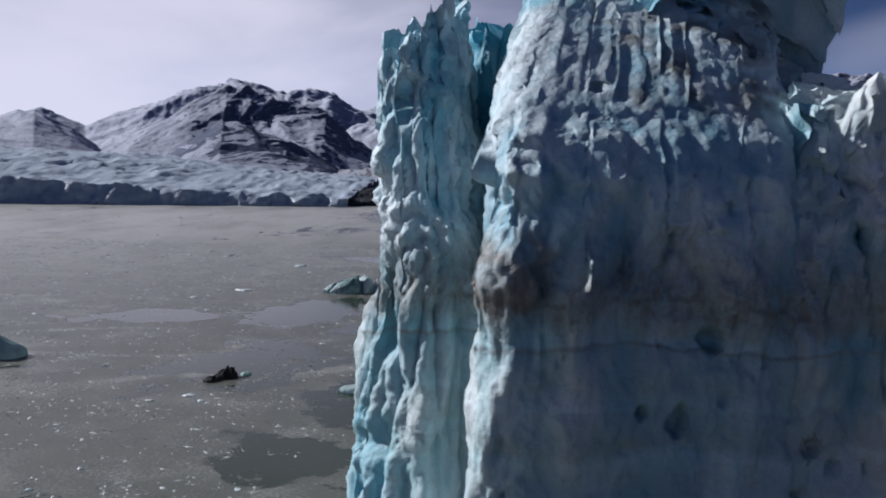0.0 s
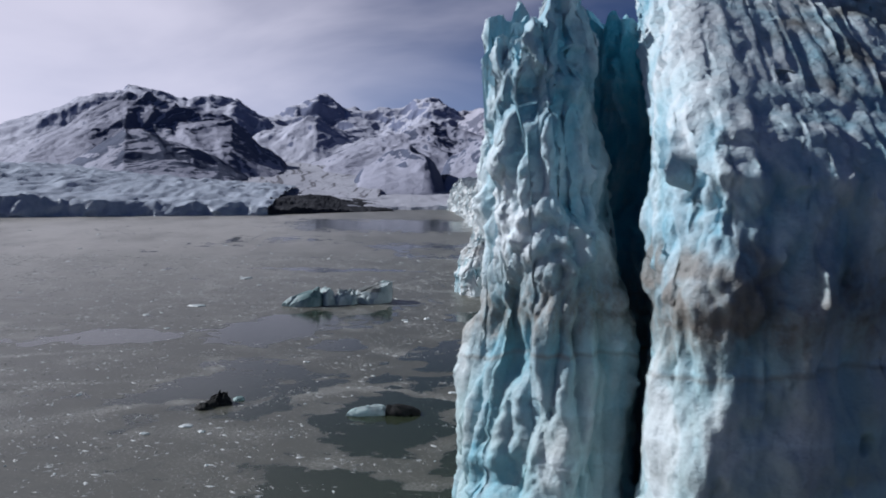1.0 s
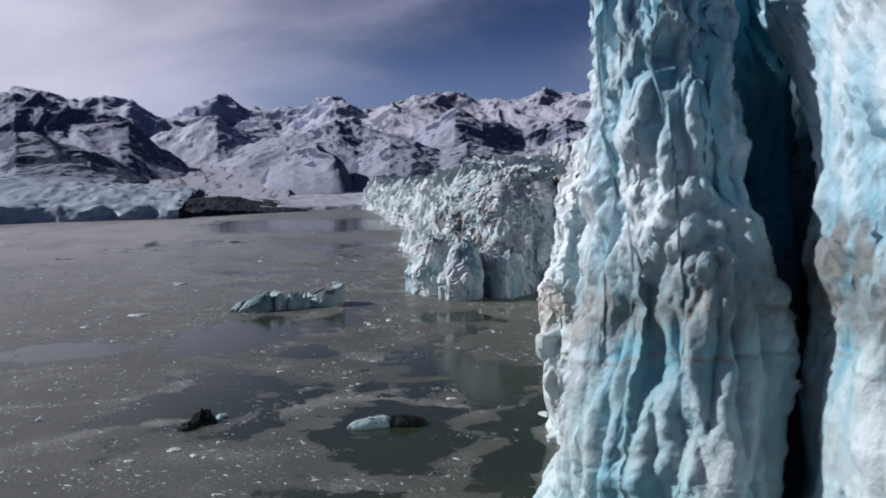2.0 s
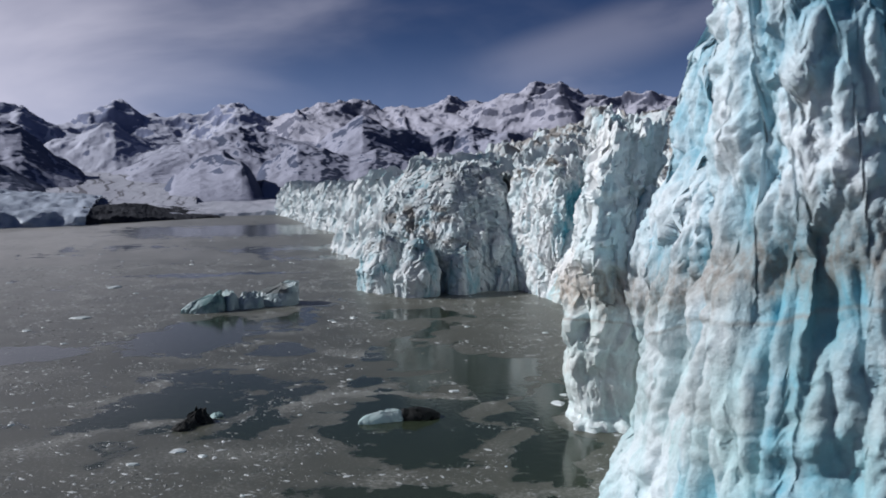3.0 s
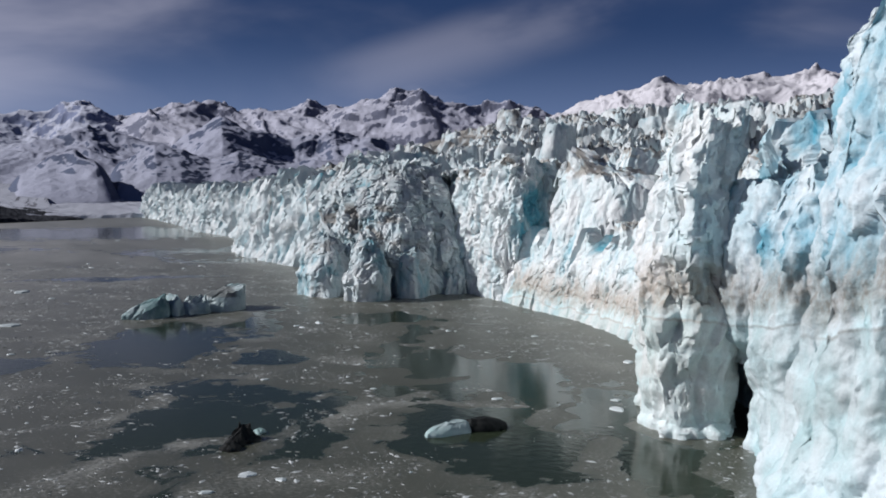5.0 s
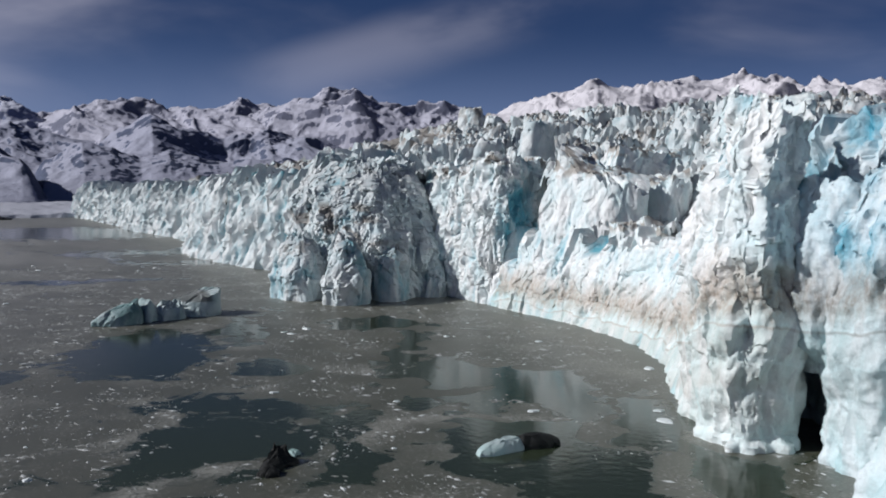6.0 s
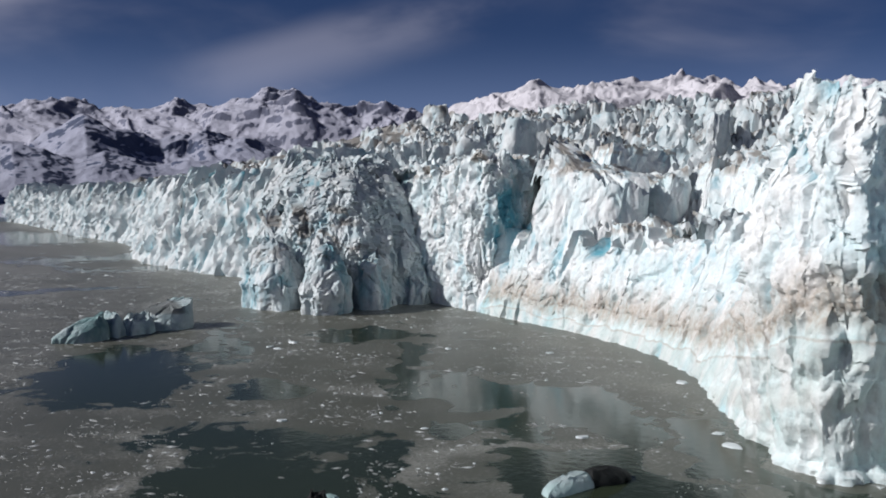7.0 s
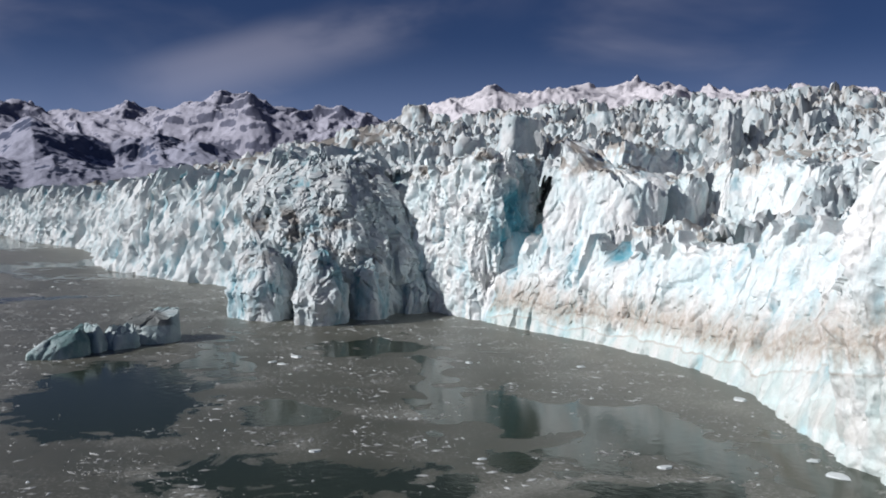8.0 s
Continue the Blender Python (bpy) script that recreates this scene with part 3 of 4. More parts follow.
keep_place(tower("ice_wall", [(34, 105), (46, 104), (72, 100), (96, 96), (104, 110), (96, 136), (60, 140), (42, 128)],
      [(-2, 1.02, 0, 0), (30, 1.0, 0, 0), (50, 0.97, 0, 0), (68, 0.9, 0, 2)], 0.5, 111, glacier, holes=2.0, size=1.0, rag=5.0, calm=0.35, blue=0.3, mat=ICE, label="lower shaded shoulder of the ice wall"))
keep_place(tower("ice_pillar", [(-9, 127), (-3, 120), (5, 122), (9, 132), (8, 148), (2, 154), (-5, 149), (-9.5, 138)],
      [(-2, 1.25, -1.6, 0), (20, 1.14, -0.9, 0), (40, 1.0, 0, 0), (44, 0.95, 0, 0), (62, 0.80, -1.6, 0), (77.5, 0.62, -3.2, 0)], 0.32, 202, glacier, rag=4.5, tilt=(0.45, 0.1), size=0.95, calm=0.7, blue=0.50, stems=1.0, pitch=4.0, mat=BLUE_ICE,
      label="fluted pillar of blue-white ice"))
keep_place(tower("ice_recess", [(1, 147), (4, 141), (10, 139), (17, 138), (20, 150), (14, 158), (5, 157)],
      [(-2, 1.0, 0, 0), (40, 1.0, 0, 0), (66, 0.95, 0, 1), (79, 0.86, 0, 2)], 0.42, 231, glacier, rag=4.0, size=0.8, calm=0.7, blue=0.85, stems=0.4, mat=BLUE_ICE, label="deep blue ice at the back of a cleft"))
keep_place(tower("ice_face", [(-1, 158), (6, 150), (20, 150), (30, 165), (32, 184), (23, 192), (12.5, 188), (5, 181.5), (0, 171)],
      [(-2, 1.25, -2.6, 0), (4, 1.19, -2, 0), (12, 1.08, -0.6, 0), (30, 0.98, 0.3, -0.5), (38, 0.94, 0.8, -0.5), (46, 0.91, 2, 0.5), (52, 0.89, 4, 1), (62, 0.86, 5, 2), (69, 0.78, 6, 2), (71, 0.62, 6.5, 2)], 0.34, 303, glacier, rag=4.0, size=1.0, calm=0.75, blue=0.38, stems=0.9, mat=BLUE_ICE,
      label="broad fluted ice face with pale blue hollows"))
keep_place(tower("ice_tower", [(12.8, 221.5), (17, 217), (25, 216), (33, 224), (38, 238), (38, 250), (31, 250), (21.5, 238), (15, 229)],
      [(-2, 1.0, 0.8, 0), (1.2, 0.99, 0.8, 0), (2.2, 0.93, 1.2, 0), (12, 0.99, 0.2, 0), (19, 1.03, 0, -0.4), (30, 1.0, 0.5, 0), (45, 0.88, 1, 0), (61, 0.72, 2.5, -3)], 0.36, 404, glacier, rag=3.5, size=0.85, calm=0.12, stems=0.25, cuts=((25, 228.6, -0.12, 0.75, 2.2, 13, 27), (25, 233.5, 0.1, 0.6, 1.6, 6, 22), (27, 240, -0.1, 0.8, 1.8, 9, 25)),
      label="sheer ice tower with a brown dirt layer"))
# darker blue ice on this pillar and the bridge carries their shade in colour
keep_place(tower("ice_pillar", [(21.5, 204), (24.5, 209), (29, 212), (36, 213), (44, 206), (38, 192), (26, 193), (19.5, 198)],
      [(-2, 1.0, 0, 0), (10, 0.97, 0, 0), (18, 1.02, -0.2, 0.4), (30, 0.98, 0, 0.5), (40, 0.86, 1, 0), (50, 0.66, 2.5, -1)], 0.36, 454, glacier, rag=3.0, size=0.85, calm=0.55, stems=1.0, pitch=4.5, blue=0.34, mat=BLUE_ICE, label="stout fluted pillar between two ice towers"))
keep_place(tower("ice_bridge", [(21.5, 213.5), (23.5, 220), (30, 226), (40, 226), (42, 212), (34, 206), (25, 206.5)],
      [(15, 0.70, 2, 0), (19, 0.92, 0.6, 0), (26, 1.0, 0, 0), (38, 0.95, 0.5, 0), (44, 0.85, 1, 0), (47.5, 0.72, 1.5, 0)], 0.36, 461, glacier, rag=2.2, size=0.75, calm=0.5, stems=0.5, pitch=4.5, blue=0.3, mat=BLUE_ICE, deep=14.0, label="ice bridging the cleft between two towers"))
keep_place(wall("back_wall", [(14, 126, 97), (16, 140, 92), (22, 160, 74), (28, 180, 62), (34, 200, 58), (42, 216, 58), (48, 240, 60)], 0.6, 505, glacier, lean=0.1, mat=BLUE_ICE, blue=0.3, label="recessed wall of blue ice"))
keep_place(wall("cove_wall", [(28, 246, 40), (42, 264, 40), (61, 285, 36), (78, 314, 31), (87, 345, 28), (90, 372, 27), (91, 398, 27), (97, 436, 42), (102, 462, 52), (92, 480, 54)],
     0.42, 606, glacier, lean=0.38, label="sunlit ice wall with a brown dirt layer above the waterline", size=0.62,
     gashes=((386, 0.1, 3.2, 8, 20, 54), (358, 0.05, 6, 7, 24, 50), (407, 0.1, 5.0, 8, 18, 54), (372, -0.08, 1.6, 4, 16, 40), (333, 0.1, 1.6, 3, 12, 20),
             (300, 0, 1.0, 3.5, 6, 10), (316, 0.2, 0.9, 3, 7, 10), (291, 0, 1.2, 3.5, 9, 13), (396, 0, 1.2, 4, 0, 5), (388, 0, 1.0, 4, 0, 5), (447, 0, 7, 11, -3, 9))))
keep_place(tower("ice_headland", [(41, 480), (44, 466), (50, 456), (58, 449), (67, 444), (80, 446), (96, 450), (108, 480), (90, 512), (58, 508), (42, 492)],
      [(-2, 1.0, 0, 0), (3, 0.98, 0, 0), (14, 0.96, 0, 1), (26, 0.94, 1, 4), (36, 0.88, 2, 9), (46, 0.78, 4, 14), (56, 0.58, 7, 18)], 0.42, 707, glacier, rag=6.0, size=1.15, calm=0.0, fins=0.25, mat=GREY_ICE,
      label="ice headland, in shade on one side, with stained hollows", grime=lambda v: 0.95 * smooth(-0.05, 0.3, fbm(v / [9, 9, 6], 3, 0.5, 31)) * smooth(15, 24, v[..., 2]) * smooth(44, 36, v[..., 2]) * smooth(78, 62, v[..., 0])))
for foot, top, seed in (([(37, 440), (41, 434), (48, 433), (54, 439), (54, 454), (43, 453)], 25, 711), ([(27, 470), (28, 459), (33, 453), (40, 455), (47, 468), (38, 482)], 24, 712),
                        ([(60, 440), (67, 437), (75, 442), (74, 452), (62, 452)], 20, 713), ([(84, 444), (90, 441), (96, 446), (96, 456), (86, 456)], 14, 715)):
    keep_place(tower("ice_buttress", foot, [(-2, 1.05, 0, 0), (0.35 * top, 1.02, 0, 0), (0.7 * top, 0.86, 0.5, 1), (0.9 * top, 0.62, 1.5, 2), (top, 0.36, 2, 3)], 0.42, seed, glacier, rag=3.0, size=0.8, calm=0.1, blue=0.25, fins=0.2, mat=GREY_ICE, label="craggy ice buttress",
                     grime=lambda v, top=top: 0.8 * smooth(0.0, 0.35, fbm(v / [6, 6, 5], 3, 0.5, 33)) * smooth(0.55 * top, 0.8 * top, v[..., 2])))
for foot, top, lean, tilt, size, seed in (
        ([(97, 394), (101, 383), (108, 367), (121, 363), (128, 378), (112, 397)], 53, 10, (0, 0.45), 0.42, 721), ([(132, 378), (137, 365), (149, 367), (151, 384), (140, 386)], 50, 7, (0, 0), 0.35, 722),
        ([(128, 390), (140, 386), (162, 384), (168, 402), (140, 410)], 61, 9, (0, 0), 0.5, 723), ([(146, 358), (153, 342), (176, 348), (178, 376), (158, 378)], 54, 9, (0, 0), 0.45, 724),
        ([(126, 318), (139, 305), (176, 310), (184, 348), (162, 354), (143, 344)], 58, 11, (0.15, 0), 0.5, 725), ([(92, 448), (98, 438), (112, 432), (124, 446), (116, 470), (96, 466)], 52, 5, (0, 0), 0.7, 726),
        ([(92, 419), (97, 413), (116, 414), (124, 426), (120, 446), (99, 446)], 57, 5, (0, -0.1), 0.8, 727), ([(100, 330), (107, 324), (116, 332), (112, 342), (103, 341)], 33, 2, (0, 0), 0.5, 728),
        ([(104, 352), (110, 347), (118, 352), (116, 360), (107, 361)], 34, 1, (0, 0), 0.4, 729)):
    # slab 727's tint paints the deep blue shade of a crevasse on one face
    keep_place(tower("ice_slab", foot, [(-2, 1.0, 0, 0), (0.3 * top, 1.0, 0.1 * lean, 0), (0.65 * top, 1.0, 0.5 * lean, 0), (0.92 * top, 0.97, 0.9 * lean, 0), (top, 0.90, lean, 0)], 0.42, seed, glacier, rag=3.5, size=(0.8 if seed < 725 else 1.2) * size, calm=0.3 if seed < 725 else 0.1, tilt=tilt,
                     grime=lambda v, top=top: 0.95 * smooth(top - 7, top - 1, v[..., 2]) * smooth(-0.35, 0.3, fbm(v / 5.0, 3, 0.5, 51)), tint=lambda v, seed=seed: (0.6 * smooth(416.5, 413, v[..., 1]) * smooth(14, 22, v[..., 2]) * smooth(50, 42, v[..., 2])) if seed == 727 else 0.08, label="great tilted slab of ice"))
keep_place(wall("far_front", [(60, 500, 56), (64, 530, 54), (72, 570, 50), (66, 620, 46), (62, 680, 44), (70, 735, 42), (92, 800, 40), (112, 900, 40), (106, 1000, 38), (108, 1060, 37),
                   (118, 1140, 36), (124, 1300, 34), (132, 1480, 30), (190, 1540, 26), (300, 1580, 22)], 1.0, 808, glacier, lean=0.3, size=1.15, depth=40, rag=8.0, calm=0.1, mat=GREY_ICE, fins=1.0,
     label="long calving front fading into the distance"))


# the crevassed upper surface
def front_distance(x, y):
    """Distance behind the front line, and the crest's height at the nearest place on it."""
    best, crest, sign = np.full(x.shape, 1e9), np.zeros(x.shape), np.ones(x.shape)
    for a, b in zip(F, F[1:]):
        d = b[:2] - a[:2]
        s = np.clip(((x - a[0]) * d[0] + (y - a[1]) * d[1]) / (d @ d), 0, 1)
        r = np.hypot(x - a[0] - s * d[0], y - a[1] - s * d[1])
        near = r < best
        best = np.where(near, r, best)
        crest = np.where(near, a[2] + s * (b[2] - a[2]), crest)
    inside = np.zeros(x.shape, bool)
    ring = np.vstack([F[:, :2], [(4000, 1600), (4000, 88)]])
    for (ax, ay), (bx, by) in zip(ring, np.roll(ring, -1, 0)):
        hit = ((ay > y) != (by > y)) & (x < (bx - ax) * (y - ay) / (by - ay + 1e-12) + ax)
        inside ^= hit
    return np.where(inside, best, -best), crest


def top_height(x, y):
    d, crest = front_distance(x, y)
    inland = np.interp(y, [80, 200, 300, 400, 670, 900, 1200, 1600], [82, 72, 76, 87, 90, 78, 58, 34])
    return crest * 0.92 + (inland - crest * 0.92) * smooth(5, 190, d) - 10 * smooth(12, 2, d) - 20 * np.exp(-((((x - 130) / 36) ** 2 + ((y - 356) / 32) ** 2) ** 2)), d


def serac_field(name, x0, x1, y0, y1, step, seed, label):
    x, y = np.meshgrid(np.arange(x0, x1, step), np.arange(y0, y1, step))
    z, d = top_height(x, y)
    p = xyz(x, y, 0.0)
    q = p + 5 * xyz(perlin(p / 17.0, seed), perlin(p / 17.0, seed + 1), 0.0)
    for size, lift, gap in ((19.0, 5.0, 5.0), (8.0, 2.6, 2.4), (3.4, 1.3, 1.3)):
        f1, f2, h, off = cells(q / [size, size * 0.7, size], seed + int(size))
        rnd = ((h >> 5) & 255) / 127.5 - 1
        tilt = np.stack([((h >> s) & 255) / 127.5 - 1 for s in (0, 8)], -1)
        z = z + lift * (1 - 0.6 * np.exp(-((((x - 130) / 44) ** 2 + ((y - 356) / 40) ** 2) ** 2))) * smooth(0, 70, d + 20) * (rnd + 0.75 * (off[..., :2] * tilt).sum(-1)) - gap * smooth(0.16, 0.0, f2 - f1)
    z = z + 0.8 * fbm(p / 3.0, 3, 0.5, seed + 4)
    v = xyz(x, y, z)
    level = 1 / (1 + (np.gradient(z, axis=0) / step) ** 2 + (np.gradient(z, axis=1) / step) ** 2)
    dirt = (0.44 + 0.72 * smooth(0.25, 0.8, level)) * (0.55 + 0.45 * smooth(25, 90, d)) + 0.5 * fbm(p / 26.0, 4, 0.6, seed + 9)
    attrs = {"blue": 0.3 * fbm(p / 20.0, 3, 0.5, seed + 8), "band": np.full(x.shape, 60.0), "grime": dirt}
    return keep_place(tagged(sheet(name, v, GREY_ICE, parent=glacier, attrs=attrs, keep=d > 20, sharp=35), label, kind="stuff"))


serac_field("serac_field", 0, 400, 100, 620, 0.95, 900, "jumbled crevassed ice blocks dusted with grey dirt")
rnd = random.Random(31)
blocks = [(265, 398, 13, 91), (258, 384, 8, 86), (275, 410, 8, 88), (188, 383, 7, 76), (180, 376, 9, 74), (234, 640, 11, 98), (119, 453, 10, 66), (150, 460, 12, 76)]
while len(blocks) < 150:
    bx, by = rnd.uniform(60, 330), rnd.uniform(200, 700)
    hz, hd = top_height(np.array([bx]), np.array([by]))
    if hd[0] > 26 and not (bx < 175 and 300 < by < 405):
        blocks.append((bx, by, rnd.uniform(3.0, 8.5), hz[0] + rnd.uniform(1.0, 6.5) * (0.5 + 0.5 * (hd[0] > 60))))
for k, (bx, by, half, top) in enumerate(blocks):
    w, lx, ly = rnd.uniform(0, 3.1), rnd.uniform(-2, 3), rnd.uniform(-2, 2)
    foot = oval(bx, by, half * rnd.uniform(0.8, 1.3), half * rnd.uniform(0.5, 0.8), w, n=6, wob=0.25, seed=k)
    low = top - rnd.uniform(2.2, 3.4) * half - 4
    dirty = 1.1 if rnd.random() < 0.6 else 0.5
    keep_place(tower("serac", foot, [(low, 1.15, 0, 0), (0.5 * (low + top), 1.0, 0.4 * lx, 0.4 * ly), (top - 1, 0.72, lx, ly), (top, 0.6, lx, ly)], 1.0, 1000 + k, glacier, rag=1.8, size=0.4, calm=0.1, deep=low, mat=GREY_ICE,
               grime=lambda v: dirty * smooth(low, top, v[..., 2]) * (0.55 + 0.6 * fbm(v / 6.0, 3, 0.5, 5))))
serac_field("far_serac_field", 40, 1100, 615, 1600, 4.0, 950, "distant crevassed ice blocks")

# ---- far shore and mountains ----
CX, CY = -70.0, 80.0


def polar(az, r):
    return CX + r * np.sin(np.radians(az)), CY + r * np.cos(np.radians(az))


def massif(name, skyline, r_ridge, r_foot, r_back, seed, mat, label, step=0.085, rows=210, snow=0.0, grain=700.0, rock=0.0, shape=0.85, flutes=0.06):
    """A mountain massif: skyline gives (azimuth, height) of the crest; branching ridges and gullies run down from it to the foot."""
    az = np.arange(skyline[0][0], skyline[-1][0] + step, step)
    t = np.linspace(0, 1, rows)[:, None]
    r = r_foot + (r_back - r_foot) * t + 0 * az[None]
    a = np.radians(az[None]) * r_ridge + 0 * r
    crest = np.interp(az, [k for k, _ in skyline], [h for _, h in skyline])
    p = xyz(a, r, 0.0)
    wa, wr = fbm(p / grain, 4, 0.5, seed + 1), fbm(p / grain, 4, 0.5, seed + 2)
    q = xyz(a + 0.20 * grain * wa, r + 0.20 * grain * wr, 0.0)
    up = np.clip((r - r_foot) / (r_ridge - r_foot), 0, 1) ** shape
    down = np.clip((r_back - r) / (r_back - r_ridge), 0, 1) ** 0.8
    body = np.where(r < r_ridge, up, down)
    ribs = 0.85 * ridged(q / grain, 7, 0.46, seed + 6) + 0.15 * ridged(q / (0.2 * grain), 4, 0.5, seed + 7)
    gully = ridged(xyz(q[..., 0] / (0.2 * grain), q[..., 1] / (1.1 * grain), 0.0), 4, 0.5, seed + 12)
    high = crest[None] * body * (0.55 + 0.58 * ribs + flutes * (gully - 0.5) * smooth(0.1, 0.5, body))
    # bring each column's outline to the crest that it must reach
    reach = (np.maximum(high, 1.0) / r).max(0) * r_ridge
    pull = crest / reach
    k = np.exp(-0.5 * (np.arange(-24, 25) / 9.0) ** 2)
    pull = np.convolve(np.pad(pull, 24, mode="edge"), k / k.sum(), "valid")
    z = high * pull[None] + 0.006 * crest.max() * fbm(p / 22.0, 3, 0.6, seed + 9) * smooth(0.05, 0.3, body)
    edge = np.minimum(smooth(0, 2.0, az - az[0]), smooth(0, 2.0, az[-1] - az))[None]
    z = -4 + (z + 4) * edge * smooth(0.0, 0.05, t)
    x, y = polar(az[None], r)
    rise, side = np.gradient(z, axis=0) / np.gradient(r, axis=0), np.gradient(z, axis=1) / np.gradient(a, axis=1)
    slope = np.hypot(rise, side)
    strip = fbm(xyz((a + 60 * wa) / 30.0, (r + 0.4 * a) / 150.0, 0), 5, 0.62, seed + 8)
    blot = fbm(p / 300.0, 3, 0.5, seed + 10)
    # bare rock by slope; the side term paints shade on right-facing slopes
    bare = smooth(0.30, 0.62, 0.03 + rock + 0.26 * strip + 0.16 * blot + 0.75 * (slope - 0.45) + 0.26 * smooth(0.1, -0.5, side)) * smooth(6, 22, z)
    return tagged(sheet(name, xyz(x, y, z), mat, attrs={"snow": snow - bare}, sharp=0), label, "mountain", kind="structure")


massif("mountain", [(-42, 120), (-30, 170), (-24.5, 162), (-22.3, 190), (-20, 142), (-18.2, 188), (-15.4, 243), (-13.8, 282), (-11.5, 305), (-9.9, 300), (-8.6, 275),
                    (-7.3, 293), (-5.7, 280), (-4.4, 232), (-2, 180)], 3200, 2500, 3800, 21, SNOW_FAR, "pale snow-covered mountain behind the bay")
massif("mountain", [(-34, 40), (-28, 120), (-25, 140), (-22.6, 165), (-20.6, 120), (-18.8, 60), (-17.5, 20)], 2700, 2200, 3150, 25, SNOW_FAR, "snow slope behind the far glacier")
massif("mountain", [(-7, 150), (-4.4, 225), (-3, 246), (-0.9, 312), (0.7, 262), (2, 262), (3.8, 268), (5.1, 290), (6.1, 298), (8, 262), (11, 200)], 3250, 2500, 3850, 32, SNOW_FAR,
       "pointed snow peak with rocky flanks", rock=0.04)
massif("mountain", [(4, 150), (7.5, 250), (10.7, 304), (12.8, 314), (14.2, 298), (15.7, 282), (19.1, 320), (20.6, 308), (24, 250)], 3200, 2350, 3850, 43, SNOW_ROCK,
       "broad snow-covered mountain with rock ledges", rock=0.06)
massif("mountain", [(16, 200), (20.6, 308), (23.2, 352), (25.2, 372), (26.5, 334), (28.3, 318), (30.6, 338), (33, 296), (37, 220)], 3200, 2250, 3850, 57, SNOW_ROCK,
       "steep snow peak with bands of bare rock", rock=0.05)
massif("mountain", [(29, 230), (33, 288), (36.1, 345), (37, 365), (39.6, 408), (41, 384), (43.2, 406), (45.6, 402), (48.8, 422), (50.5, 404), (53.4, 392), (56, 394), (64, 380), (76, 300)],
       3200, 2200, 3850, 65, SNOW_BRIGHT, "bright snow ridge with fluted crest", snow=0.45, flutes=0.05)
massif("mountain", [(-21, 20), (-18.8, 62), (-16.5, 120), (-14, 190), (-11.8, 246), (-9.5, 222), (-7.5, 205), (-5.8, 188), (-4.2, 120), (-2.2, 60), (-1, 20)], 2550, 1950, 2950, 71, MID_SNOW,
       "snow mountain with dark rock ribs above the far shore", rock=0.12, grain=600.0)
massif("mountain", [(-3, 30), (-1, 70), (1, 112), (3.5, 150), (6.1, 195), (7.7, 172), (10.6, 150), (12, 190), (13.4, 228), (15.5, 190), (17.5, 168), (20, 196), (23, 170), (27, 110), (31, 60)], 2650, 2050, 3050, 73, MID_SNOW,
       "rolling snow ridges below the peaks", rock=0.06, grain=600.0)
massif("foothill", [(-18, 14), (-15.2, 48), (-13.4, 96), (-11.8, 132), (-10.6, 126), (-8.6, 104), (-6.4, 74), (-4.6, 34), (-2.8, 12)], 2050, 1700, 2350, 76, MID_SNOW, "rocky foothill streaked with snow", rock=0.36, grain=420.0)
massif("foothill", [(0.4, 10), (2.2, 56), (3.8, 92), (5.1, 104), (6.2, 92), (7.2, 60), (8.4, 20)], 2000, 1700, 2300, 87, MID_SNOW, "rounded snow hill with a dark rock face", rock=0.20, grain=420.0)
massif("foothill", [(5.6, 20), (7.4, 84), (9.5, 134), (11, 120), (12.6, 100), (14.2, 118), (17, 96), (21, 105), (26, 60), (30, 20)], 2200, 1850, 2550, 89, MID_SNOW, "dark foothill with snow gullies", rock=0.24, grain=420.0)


def valley_glacier():
    """A smooth tongue of snow that fills the valley between two mountains."""
    az, r = np.meshgrid(np.arange(-5.0, 3.6, 0.06), np.linspace(1450, 2700, 150))
    t = (r - 1450) / 1250
    x, y = polar(az, r)
    p = xyz(x, y, 0.0)
    z = -3 + 9 * smooth(0, 0.05, t) + 66 * t**1.2 + 4 * fbm(p / 120.0, 5, 0.55, 5) * smooth(0.05, 0.2, t)
    line = fbm(xyz((az * 40 + 30 * fbm(p / 300.0, 3, 0.5, 8)) / 14.0, r / 420.0, 0.0), 4, 0.55, 7)
    return tagged(sheet("valley_glacier", xyz(x, y, z), SNOW_FLAT, attrs={"snow": 0.1 - 0.9 * smooth(0.05, 0.55, line)}, sharp=0), "snow-covered valley glacier with dark flow lines", "glacier", kind="structure")


valley_glacier()


